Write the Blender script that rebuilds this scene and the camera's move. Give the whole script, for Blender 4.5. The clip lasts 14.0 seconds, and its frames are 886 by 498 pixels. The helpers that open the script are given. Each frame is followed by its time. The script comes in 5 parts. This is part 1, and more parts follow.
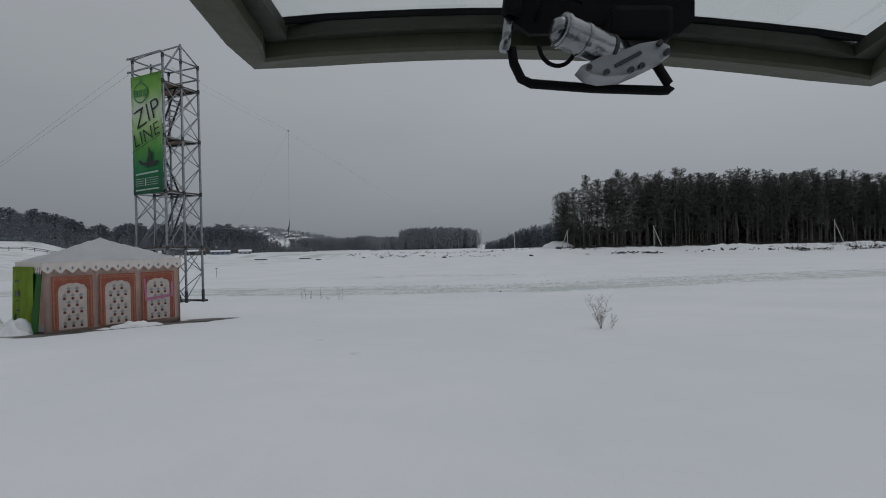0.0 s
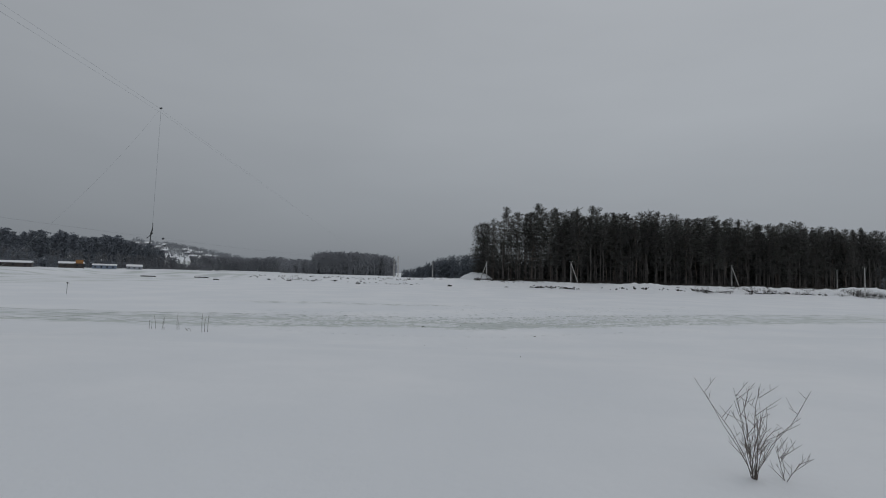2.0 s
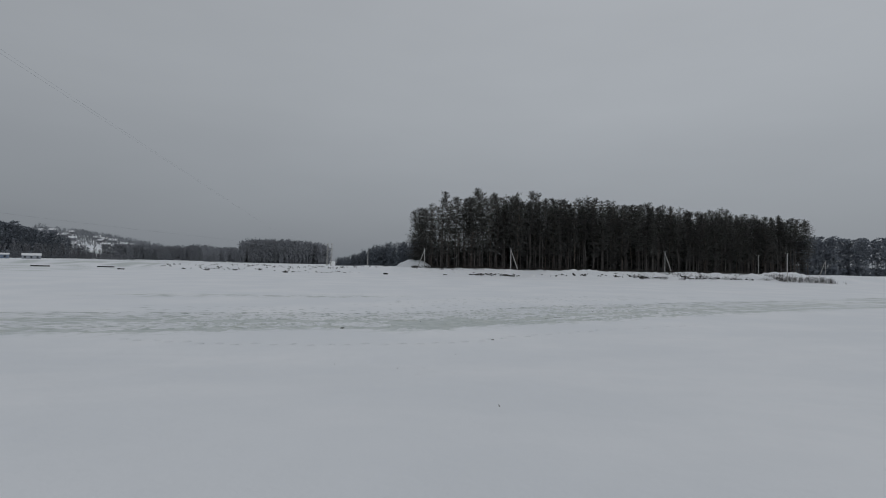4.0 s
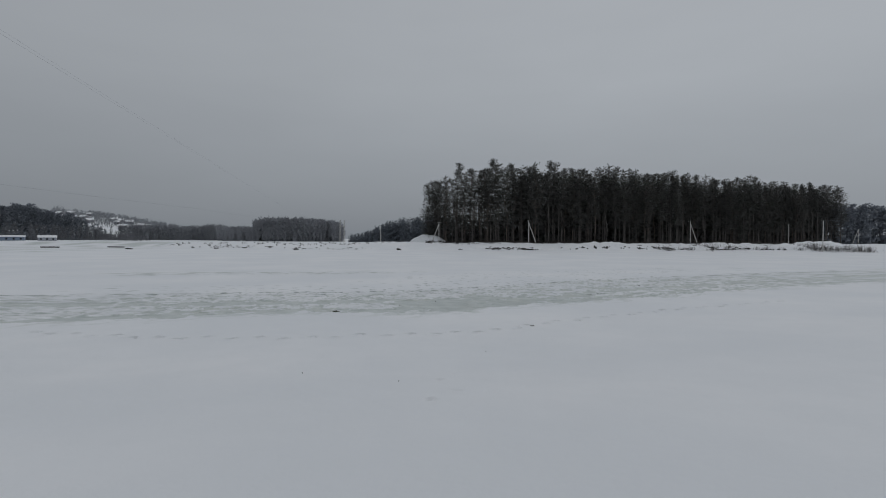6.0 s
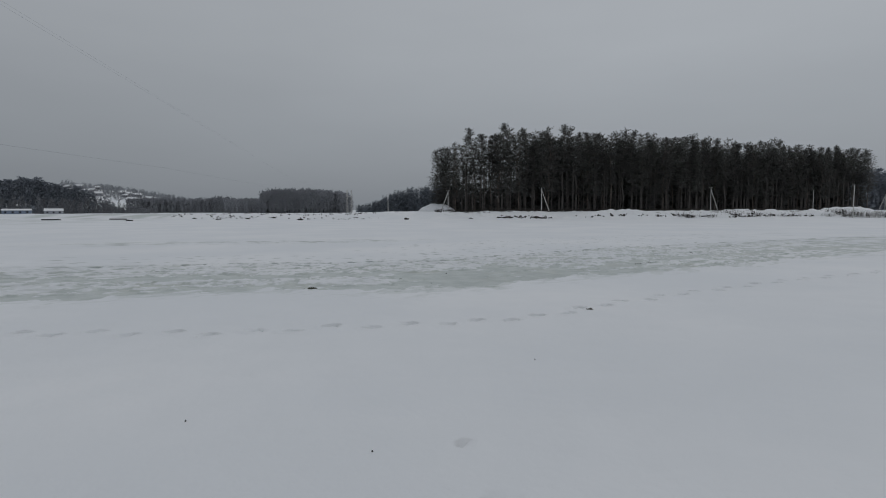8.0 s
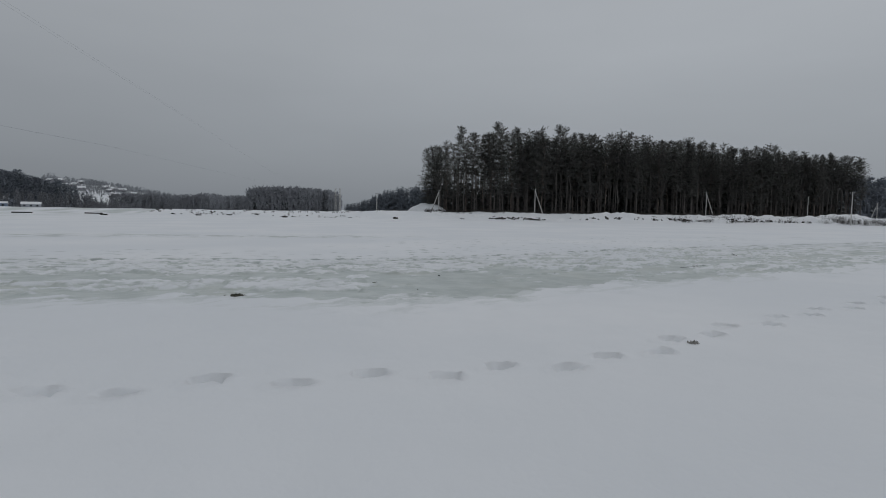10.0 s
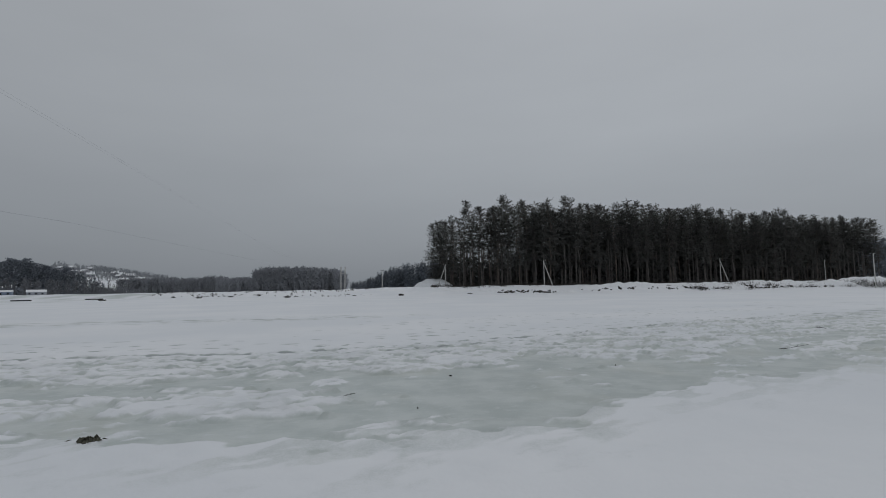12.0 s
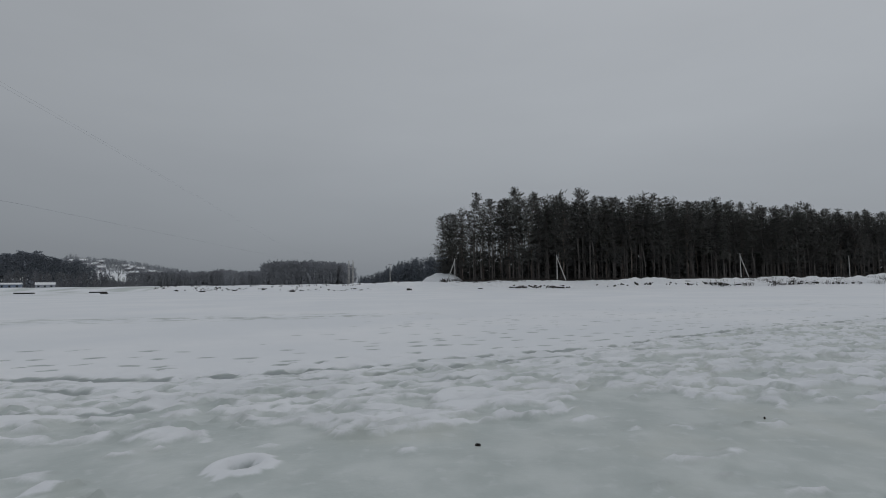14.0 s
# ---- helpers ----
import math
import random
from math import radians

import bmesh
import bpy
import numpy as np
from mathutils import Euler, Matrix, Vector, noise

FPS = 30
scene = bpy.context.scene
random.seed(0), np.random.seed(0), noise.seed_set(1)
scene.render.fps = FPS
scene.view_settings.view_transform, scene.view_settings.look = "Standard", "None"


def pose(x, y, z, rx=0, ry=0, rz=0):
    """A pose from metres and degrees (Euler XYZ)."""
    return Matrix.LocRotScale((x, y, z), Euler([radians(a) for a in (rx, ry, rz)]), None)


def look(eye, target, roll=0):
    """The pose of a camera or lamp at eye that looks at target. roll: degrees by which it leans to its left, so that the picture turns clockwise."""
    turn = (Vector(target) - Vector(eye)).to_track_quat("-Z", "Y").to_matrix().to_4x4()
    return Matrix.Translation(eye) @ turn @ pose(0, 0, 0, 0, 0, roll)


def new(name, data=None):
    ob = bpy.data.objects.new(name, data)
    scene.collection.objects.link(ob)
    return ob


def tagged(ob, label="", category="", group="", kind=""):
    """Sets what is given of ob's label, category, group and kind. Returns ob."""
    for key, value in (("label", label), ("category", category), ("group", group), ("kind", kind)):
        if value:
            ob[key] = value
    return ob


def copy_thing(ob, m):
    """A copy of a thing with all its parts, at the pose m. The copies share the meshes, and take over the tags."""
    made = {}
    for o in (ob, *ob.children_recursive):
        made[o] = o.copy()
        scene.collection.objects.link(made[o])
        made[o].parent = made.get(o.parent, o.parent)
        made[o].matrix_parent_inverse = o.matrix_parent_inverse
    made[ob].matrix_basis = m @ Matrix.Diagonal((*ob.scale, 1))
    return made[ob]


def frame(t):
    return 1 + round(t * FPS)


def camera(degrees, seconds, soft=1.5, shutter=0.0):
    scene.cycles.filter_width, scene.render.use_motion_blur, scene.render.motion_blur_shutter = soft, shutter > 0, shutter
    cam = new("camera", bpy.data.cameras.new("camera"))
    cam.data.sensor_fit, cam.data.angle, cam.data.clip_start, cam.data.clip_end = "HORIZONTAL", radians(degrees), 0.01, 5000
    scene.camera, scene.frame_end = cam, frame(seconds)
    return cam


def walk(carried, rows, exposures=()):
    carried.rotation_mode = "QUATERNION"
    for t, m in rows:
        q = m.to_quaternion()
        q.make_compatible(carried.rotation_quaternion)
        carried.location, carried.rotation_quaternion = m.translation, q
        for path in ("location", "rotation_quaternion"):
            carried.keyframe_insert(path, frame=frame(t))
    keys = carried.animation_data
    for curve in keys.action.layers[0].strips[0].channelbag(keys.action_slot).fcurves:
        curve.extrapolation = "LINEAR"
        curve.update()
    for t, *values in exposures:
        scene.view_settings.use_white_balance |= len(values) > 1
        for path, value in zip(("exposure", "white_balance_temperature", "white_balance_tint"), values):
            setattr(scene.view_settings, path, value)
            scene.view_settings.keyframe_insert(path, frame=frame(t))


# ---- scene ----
cam = camera(82.1, 14.0, 1.0)
PATH = [
    (0, (6.799, 3.619, 4.155), (6.321, 5.561, 4.144), -1.3),
    (0.5, (6.09, 6.016, 4.064), (5.601, 7.955, 4.079), -1.1),
    (1, (5.437, 8.389, 3.959), (4.944, 10.327, 3.99), -1.0),
    (1.5, (5.016, 10.5, 3.963), (4.644, 12.464, 4.006), 0.4),
    (2, (4.942, 12.543, 3.746), (4.787, 14.534, 3.848), 1.6),
    (2.5, (4.84, 15.073, 3.579), (4.834, 17.069, 3.701), 2.2),
    (3, (4.829, 17.506, 3.596), (4.919, 19.501, 3.706), 1.5),
    (5.5, (4.924, 25.836, 3.129), (4.988, 27.835, 3.114), 0.4),
    (6, (4.929, 27.383, 2.993), (4.965, 29.383, 2.96), 0.3),
    (6.5, (4.916, 28.734, 2.871), (4.924, 30.733, 2.825), 0.3),
    (7, (4.907, 30.145, 2.747), (4.905, 32.143, 2.668), -0.1),
    (7.5, (4.857, 31.542, 2.54), (4.855, 33.539, 2.426), 0.4),
    (8, (4.897, 32.933, 2.379), (4.897, 34.928, 2.232), -0.2),
    (10.3, (4.824, 38.654, 1.75), (4.868, 40.649, 1.615), 0.9),
    (10.5, (4.85, 39.052, 1.753), (4.891, 41.05, 1.663), 0.6),
    (11, (4.852, 40.041, 1.764), (4.895, 42.04, 1.798), -0.2),
    (11.5, (4.843, 41.201, 1.725), (4.871, 43.197, 1.846), -0.4),
    (12, (4.841, 42.352, 1.682), (4.856, 44.346, 1.839), -0.9),
    (12.5, (4.834, 43.426, 1.667), (4.837, 45.419, 1.832), -0.6),
    (13, (4.81, 44.599, 1.653), (4.807, 46.593, 1.811), -0.6),
    (13.5, (4.788, 45.787, 1.643), (4.779, 47.782, 1.785), -0.6),
    (14, (4.739, 46.964, 1.675), (4.718, 48.959, 1.812), -0.6),
]
walk(cam, [(t, look(eye, target, roll)) for t, eye, target, roll in PATH])

# ---- world and light: flat overcast winter day ----
world = bpy.data.worlds.new("overcast_sky")
scene.world = world
world.use_nodes = True
wn, wl = world.node_tree.nodes, world.node_tree.links
wn.clear()
w_out = wn.new("ShaderNodeOutputWorld")
w_bg = wn.new("ShaderNodeBackground")
w_sky = wn.new("ShaderNodeTexSky")
w_sky.sky_type = "NISHITA"
w_sky.sun_disc = False
w_sky.sun_elevation = radians(63)
w_sky.sun_rotation = radians(62)
w_sky.dust_density = 4.0
w_co = wn.new("ShaderNodeTexCoord")
w_dot = wn.new("ShaderNodeVectorMath")
w_dot.operation = "DOT_PRODUCT"
w_dot.inputs[1].default_value = (0.80, 0.30, 0.0)
w_sep = wn.new("ShaderNodeSeparateXYZ")
w_noise = wn.new("ShaderNodeTexNoise")
w_noise.inputs["Scale"].default_value = 2.2
w_noise.inputs["Detail"].default_value = 4.0
w_map = wn.new("ShaderNodeMapping")
w_map.inputs["Scale"].default_value = (1.0, 1.0, 3.5)
w_ramp = wn.new("ShaderNodeValToRGB")
CLOUD = [(0.0, (0.205, 0.226, 0.252)), (0.10, (0.260, 0.281, 0.307)), (0.28, (0.338, 0.360, 0.385)), (0.55, (0.375, 0.395, 0.42)), (1.0, (0.40, 0.42, 0.445))]
while len(w_ramp.color_ramp.elements) < len(CLOUD):
    w_ramp.color_ramp.elements.new(0.5)
for el, (pos, col) in zip(w_ramp.color_ramp.elements, CLOUD):
    el.position, el.color = pos, (*col, 1)
w_mad = wn.new("ShaderNodeMath")
w_mad.operation = "MULTIPLY_ADD"
w_mad.inputs[1].default_value = 0.20
w_mad.inputs[2].default_value = 1.0
w_mad2 = wn.new("ShaderNodeMath")
w_mad2.operation = "MULTIPLY_ADD"
w_mad2.inputs[1].default_value = 0.16
w_mad2.inputs[2].default_value = 0.92
w_mul = wn.new("ShaderNodeMath")
w_mul.operation = "MULTIPLY"
w_scale = wn.new("ShaderNodeVectorMath")
w_scale.operation = "SCALE"
w_skys = wn.new("ShaderNodeVectorMath")
w_skys.operation = "SCALE"
w_skys.inputs["Scale"].default_value = 0.06
w_mix = wn.new("ShaderNodeMix")
w_mix.data_type = "RGBA"
w_mix.inputs[0].default_value = 0.93
wl.new(w_co.outputs["Generated"], w_sep.inputs[0])
wl.new(w_co.outputs["Generated"], w_dot.inputs[0])
wl.new(w_co.outputs["Generated"], w_map.inputs[0])
wl.new(w_map.outputs[0], w_noise.inputs["Vector"])
wl.new(w_sep.outputs["Z"], w_ramp.inputs[0])
wl.new(w_dot.outputs["Value"], w_mad.inputs[0])
wl.new(w_noise.outputs[0], w_mad2.inputs[0])
wl.new(w_mad.outputs[0], w_mul.inputs[0])
wl.new(w_mad2.outputs[0], w_mul.inputs[1])
wl.new(w_ramp.outputs[0], w_scale.inputs[0])
wl.new(w_mul.outputs[0], w_scale.inputs["Scale"])
wl.new(w_sky.outputs[0], w_skys.inputs[0])
wl.new(w_skys.outputs[0], w_mix.inputs[6])
wl.new(w_scale.outputs[0], w_mix.inputs[7])
wl.new(w_mix.outputs[2], w_bg.inputs["Color"])
w_bg.inputs["Strength"].default_value = 1.0
wl.new(w_bg.outputs[0], w_out.inputs[0])

sun = new("sun", bpy.data.lights.new("sun", "SUN"))
sun.data.energy = 0.17
sun.data.angle = radians(25)
sun.data.color = (1.0, 0.97, 0.93)
sun.matrix_world = look((40, 20, 90), (0, 0, 0))

# ---- materials ----
MATS = {}


def mat(name, colour, rough=0.7, metal=0.0, spread=0.25, scale=3.0, bump=0.2, fine=40.0, tint=None, spec=0.5, rand=0.0):
    """A surface with grain at two scales. spread: how far the colour varies; tint: the colour it varies towards."""
    if name in MATS:
        return MATS[name]
    m = bpy.data.materials.new(name)
    m.use_nodes = True
    n, l = m.node_tree.nodes, m.node_tree.links
    b = n["Principled BSDF"]
    b.inputs["Roughness"].default_value = rough
    b.inputs["Metallic"].default_value = metal
    b.inputs["Specular IOR Level"].default_value = spec
    co = n.new("ShaderNodeTexCoord")
    big, small = n.new("ShaderNodeTexNoise"), n.new("ShaderNodeTexNoise")
    big.inputs["Scale"].default_value, big.inputs["Detail"].default_value = scale, 5
    small.inputs["Scale"].default_value, small.inputs["Detail"].default_value = fine, 3
    l.new(co.outputs["Object"], big.inputs["Vector"])
    l.new(co.outputs["Object"], small.inputs["Vector"])
    add = n.new("ShaderNodeMath")
    add.operation = "MULTIPLY_ADD"
    add.inputs[1].default_value = 0.4
    l.new(small.outputs[0], add.inputs[0])
    l.new(big.outputs[0], add.inputs[2])
    ramp = n.new("ShaderNodeValToRGB")
    dark = [c * (1 - spread) for c in colour] if tint is None else tint
    light = [min(1, c * (1 + spread * 0.6)) for c in colour]
    ramp.color_ramp.elements[0].position, ramp.color_ramp.elements[0].color = 0.45, (*dark, 1)
    ramp.color_ramp.elements[1].position, ramp.color_ramp.elements[1].color = 0.95, (*light, 1)
    l.new(add.outputs[0], ramp.inputs[0])
    last = ramp.outputs[0]
    if rand:
        info = n.new("ShaderNodeObjectInfo")
        mr = n.new("ShaderNodeMapRange")
        mr.inputs[3].default_value, mr.inputs[4].default_value = 1 - rand, 1 + rand
        l.new(info.outputs["Random"], mr.inputs[0])
        sc = n.new("ShaderNodeVectorMath")
        sc.operation = "SCALE"
        l.new(last, sc.inputs[0])
        l.new(mr.outputs[0], sc.inputs["Scale"])
        last = sc.outputs[0]
    l.new(last, b.inputs["Base Color"])
    if bump:
        bp = n.new("ShaderNodeBump")
        bp.inputs["Strength"].default_value = bump
        bp.inputs["Distance"].default_value = 0.02
        l.new(add.outputs[0], bp.inputs["Height"])
        l.new(bp.outputs[0], b.inputs["Normal"])
    MATS[name] = m
    return m


def ground_material():
    """Snow, with bare grey-green ice and thawed mud where the sheet's own masks say so."""
    m = bpy.data.materials.new("snow_and_ice")
    m.use_nodes = True
    n, l = m.node_tree.nodes, m.node_tree.links
    b = n["Principled BSDF"]
    co = n.new("ShaderNodeTexCoord")

    def noise_node(scale, detail, stretch=(1, 1, 1)):
        mp = n.new("ShaderNodeMapping")
        mp.inputs["Scale"].default_value = stretch
        tx = n.new("ShaderNodeTexNoise")
        tx.inputs["Scale"].default_value, tx.inputs["Detail"].default_value = scale, detail
        l.new(co.outputs["Object"], mp.inputs[0])
        l.new(mp.outputs[0], tx.inputs["Vector"])
        return tx.outputs[0]

    def mix(fac, a, c):
        mx = n.new("ShaderNodeMix")
        mx.data_type = "RGBA"
        for sock, val in ((mx.inputs[0], fac), (mx.inputs[6], a), (mx.inputs[7], c)):
            if isinstance(val, tuple):
                sock.default_value = (*val, 1)
            else:
                l.new(val, sock)
        return mx.outputs[2]

    def ramp(src, lo, hi):
        r = n.new("ShaderNodeMapRange")
        r.interpolation_type = "SMOOTHSTEP"
        r.inputs[1].default_value, r.inputs[2].default_value = lo, hi
        l.new(src, r.inputs[0])
        return r.outputs[0]

    def scaled(a, k):
        s = n.new("ShaderNodeMath")
        s.operation = "MULTIPLY"
        s.inputs[1].default_value = k
        l.new(a, s.inputs[0])
        return s.outputs[0]

    def added(a, c):
        s = n.new("ShaderNodeMath")
        l.new(a, s.inputs[0])
        l.new(c, s.inputs[1])
        return s.outputs[0]

    wide, middle, fine = noise_node(0.12, 5), noise_node(1.1, 6), noise_node(28, 4)
    snow = mix(ramp(wide, 0.35, 0.7), (0.815, 0.84, 0.87), (0.885, 0.90, 0.92))
    snow = mix(scaled(ramp(middle, 0.35, 0.75), 0.35), snow, (0.81, 0.835, 0.86))
    ice = mix(ramp(noise_node(1.5, 7), 0.36, 0.68), (0.512, 0.562, 0.545), (0.635, 0.677, 0.661))
    ice = mix(scaled(ramp(noise_node(0.5, 4), 0.5, 0.75), 0.4), ice, (0.605, 0.622, 0.560))
    ice = mix(scaled(ramp(noise_node(5, 8), 0.54, 0.72), 0.5), ice, (0.70, 0.73, 0.73))
    mud = mix(ramp(middle, 0.4, 0.65), (0.055, 0.051, 0.048), (0.17, 0.16, 0.15))
    a_ice, a_mud = n.new("ShaderNodeAttribute"), n.new("ShaderNodeAttribute")
    a_ice.attribute_name, a_mud.attribute_name = "ice", "mud"
    edge = added(a_ice.outputs["Fac"], scaled(added(noise_node(9, 6), noise_node(40, 3)), 0.30))
    f_ice = ramp(edge, 0.42, 1.12)
    f_mud = ramp(added(a_mud.outputs["Fac"], scaled(middle, 0.5)), 0.6, 0.95)
    # greys wet slush, with the shade of pits and dents put into the colour
    a_wet_shade = n.new("ShaderNodeAttribute")
    a_wet_shade.attribute_name = "wet_shade"
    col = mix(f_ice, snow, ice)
    col = mix(ramp(a_wet_shade.outputs["Fac"], 0.12, 0.95), col, (0.27, 0.305, 0.31))
    col = mix(f_mud, col, mud)
    l.new(col, b.inputs["Base Color"])
    rr = n.new("ShaderNodeMapRange")
    rr.inputs[3].default_value, rr.inputs[4].default_value = 0.75, 0.36
    l.new(f_ice, rr.inputs[0])
    l.new(rr.outputs[0], b.inputs["Roughness"])
    b.inputs["Specular IOR Level"].default_value = 0.35
    bp = n.new("ShaderNodeBump")
    bp.inputs["Strength"].default_value = 0.5
    bp.inputs["Distance"].default_value = 0.03
    l.new(added(scaled(middle, 1.0), added(scaled(fine, 0.18), scaled(noise_node(6, 6), 0.7))), bp.inputs["Height"])
    l.new(bp.outputs[0], b.inputs["Normal"])
    return m


M_GROUND = ground_material()
M_SNOW = mat("snow", (0.84, 0.855, 0.875), 0.75, spread=0.06, scale=2, bump=0.5, fine=25)
M_STEEL = mat("galvanised_steel", (0.29, 0.31, 0.335), 0.42, 0.75, spread=0.3, scale=4)
M_DARK_STEEL = mat("dark_steel", (0.06, 0.063, 0.07), 0.5, 0.5)
M_DECK = mat("weathered_plywood", (0.17, 0.115, 0.08), 0.85, spread=0.45, scale=1.5, rand=0.2)
M_BARK = mat("pine_bark", (0.135, 0.122, 0.112), 0.95, spread=0.4, scale=2)
M_BARK_UP = mat("upper_pine_bark", (0.165, 0.135, 0.115), 0.95, spread=0.4, scale=2)
M_NEEDLE = mat("pine_needles", (0.120, 0.121, 0.113), 0.9, spread=0.4, scale=0.6, bump=0, rand=0.3, spec=0.2)
# distance haze is put into these five far-tree colours: paler, bluer greys
M_FAR_SPRUCE = mat("haze_tinted_spruce_needles", (0.17, 0.19, 0.215), 0.95, spread=0.2, scale=0.1, bump=0, spec=0.1)
M_FAR_NEEDLE = mat("haze_tinted_pine_needles", (0.215, 0.235, 0.265), 0.95, spread=0.2, scale=0.1, bump=0, spec=0.1)
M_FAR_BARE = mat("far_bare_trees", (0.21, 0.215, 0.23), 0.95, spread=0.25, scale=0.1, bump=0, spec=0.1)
M_HAZE_TREE = mat("haze_tinted_bare_trees", (0.32, 0.33, 0.355), 0.95, spread=0.2, scale=0.05, bump=0, spec=0.1)
M_VILLAGE_TREE = mat("haze_tinted_village_trees", (0.40, 0.415, 0.44), 0.95, spread=0.2, scale=0.05, bump=0, spec=0.1)
M_CONCRETE = mat("concrete_pole", (0.55, 0.54, 0.52), 0.85, spread=0.2)
M_CABLE = mat("steel_cable", (0.42, 0.44, 0.46), 0.5, 0.3, bump=0)
M_STALK = mat("dry_stalks", (0.31, 0.25, 0.205), 0.9, spread=0.35, scale=8)
M_TWIG = mat("wet_twigs", (0.042, 0.036, 0.031), 0.9, spread=0.4, scale=10)


# ---- mesh helpers ----
def part(name, bm, material, parent=None, label="", smooth=False):
    """One mesh object from a bmesh, under a thing or a part."""
    me = bpy.data.meshes.new(name)
    bm.to_mesh(me)
    bm.free()
    if smooth:
        me.shade_smooth()
    for m in material if isinstance(material, (list, tuple)) else (material,):
        me.materials.append(m)
    ob = new(name, me)
    if parent is not None:
        ob.parent = parent
    if label:
        tagged(ob, label)
    return ob


def thing(name, m, label, category, group="", kind=""):
    ob = new(name)
    ob.empty_display_size = 0.2
    ob.matrix_world = m
    return tagged(ob, label, category, group, kind)


def raw_mesh(name, verts, faces, material, parent=None, smooth=False):
    me = bpy.data.meshes.new(name)
    me.from_pydata([tuple(v) for v in verts], [], [tuple(f) for f in faces])
    me.update()
    if smooth:
        me.shade_smooth()
    for m in material if isinstance(material, (list, tuple)) else (material,):
        me.materials.append(m)
    ob = new(name, me)
    if parent is not None:
        ob.parent = parent
    return ob


def add_box(bm, size, m=Matrix(), bevel=0.0):
    got = bmesh.ops.create_cube(bm, size=1.0, matrix=m @ Matrix.Diagonal((*size, 1)))
    if bevel:
        edges = list({e for v in got["verts"] for e in v.link_edges})
        bmesh.ops.bevel(bm, geom=edges, offset=bevel, segments=2, affect="EDGES", profile=0.6)


def add_tube(bm, a, b, r0, r1=None, n=8, caps=True):
    a, b = Vector(a), Vector(b)
    r1 = r0 if r1 is None else r1
    d = b - a
    q = d.to_track_quat("Z", "Y").to_matrix()
    rings = []
    for p, r in ((a, r0), (b, r1)):
        rings.append([bm.verts.new(p + q @ Vector((r * math.cos(2 * math.pi * k / n), r * math.sin(2 * math.pi * k / n), 0))) for k in range(n)])
    for k in range(n):
        bm.faces.new((rings[0][k], rings[0][(k + 1) % n], rings[1][(k + 1) % n], rings[1][k]))
    if caps:
        bm.faces.new(rings[0][::-1])
        bm.faces.new(rings[1])


def add_path(bm, pts, r0, r1=None, n=6):
    """A tube along a polyline, tapering."""
    r1 = r0 if r1 is None else r1
    pts = [Vector(p) for p in pts]
    rings = []
    for i, p in enumerate(pts):
        d = (pts[min(i + 1, len(pts) - 1)] - pts[max(i - 1, 0)]).normalized()
        q = d.to_track_quat("Z", "Y").to_matrix()
        r = r0 + (r1 - r0) * i / (len(pts) - 1)
        rings.append([bm.verts.new(p + q @ Vector((r * math.cos(2 * math.pi * k / n), r * math.sin(2 * math.pi * k / n), 0))) for k in range(n)])
    for u, v in zip(rings, rings[1:]):
        for k in range(n):
            bm.faces.new((u[k], u[(k + 1) % n], v[(k + 1) % n], v[k]))
    bm.faces.new(rings[0][::-1])
    bm.faces.new(rings[-1])


def add_plate(bm, outline, thick, m=Matrix()):
    """A flat plate from an outline in x and z, its front at y = 0 and its back at y = thick."""
    front = [bm.verts.new(m @ Vector((x, 0, z))) for x, z in outline]
    back = [bm.verts.new(m @ Vector((x, thick, z))) for x, z in outline]
    bm.faces.new(front)
    bm.faces.new(back[::-1])
    for k in range(len(outline)):
        j = (k + 1) % len(outline)
        bm.faces.new((front[j], front[k], back[k], back[j]))


def lettering(name, text, size, m, material, parent, shear=0.0, thick=0.004):
    cu = bpy.data.curves.new(name, "FONT")
    cu.body, cu.size, cu.shear, cu.offset, cu.extrude = text, size, shear, -size * 0.012, thick
    cu.align_x, cu.align_y = "CENTER", "CENTER"
    tmp = new("lettering_curve", cu)
    bpy.context.view_layer.update()
    me = bpy.data.meshes.new_from_object(tmp.evaluated_get(bpy.context.evaluated_depsgraph_get()))
    bpy.data.objects.remove(tmp)
    bpy.data.curves.remove(cu)
    me.materials.clear()
    me.materials.append(material)
    ob = new(name, me)
    ob.parent = parent
    ob.matrix_local = m
    return ob


# ---- the lie of the land ----
def lattice(ix, iy, seed):
    h = (ix * 374761393 + iy * 668265263 + seed * 982451653) & 0x7FFFFFFF
    h = ((h ^ (h >> 13)) * 1274126177) & 0x7FFFFFFF
    return ((h ^ (h >> 16)) & 0xFFFF) / 65535.0


def vnoise(x, y, seed=0):
    x, y = np.asarray(x, float), np.asarray(y, float)
    ix, iy = np.floor(x).astype(np.int64), np.floor(y).astype(np.int64)
    fx, fy = x - ix, y - iy
    fx, fy = fx * fx * (3 - 2 * fx), fy * fy * (3 - 2 * fy)
    a, b = lattice(ix, iy, seed), lattice(ix + 1, iy, seed)
    c, d = lattice(ix, iy + 1, seed), lattice(ix + 1, iy + 1, seed)
    return (a + (b - a) * fx) * (1 - fy) + (c + (d - c) * fx) * fy


def fbm(x, y, octaves, seed=0):
    out, amp, tot = 0.0, 1.0, 0.0
    for k in range(octaves):
        out = out + amp * vnoise(x * 2**k + 17.3 * k, y * 2**k - 9.1 * k, seed + k)
        tot += amp
        amp *= 0.5
    return out / tot


def sstep(a, b, v):
    u = np.clip((np.asarray(v, float) - a) / (b - a), 0, 1)
    return u * u * (3 - 2 * u)


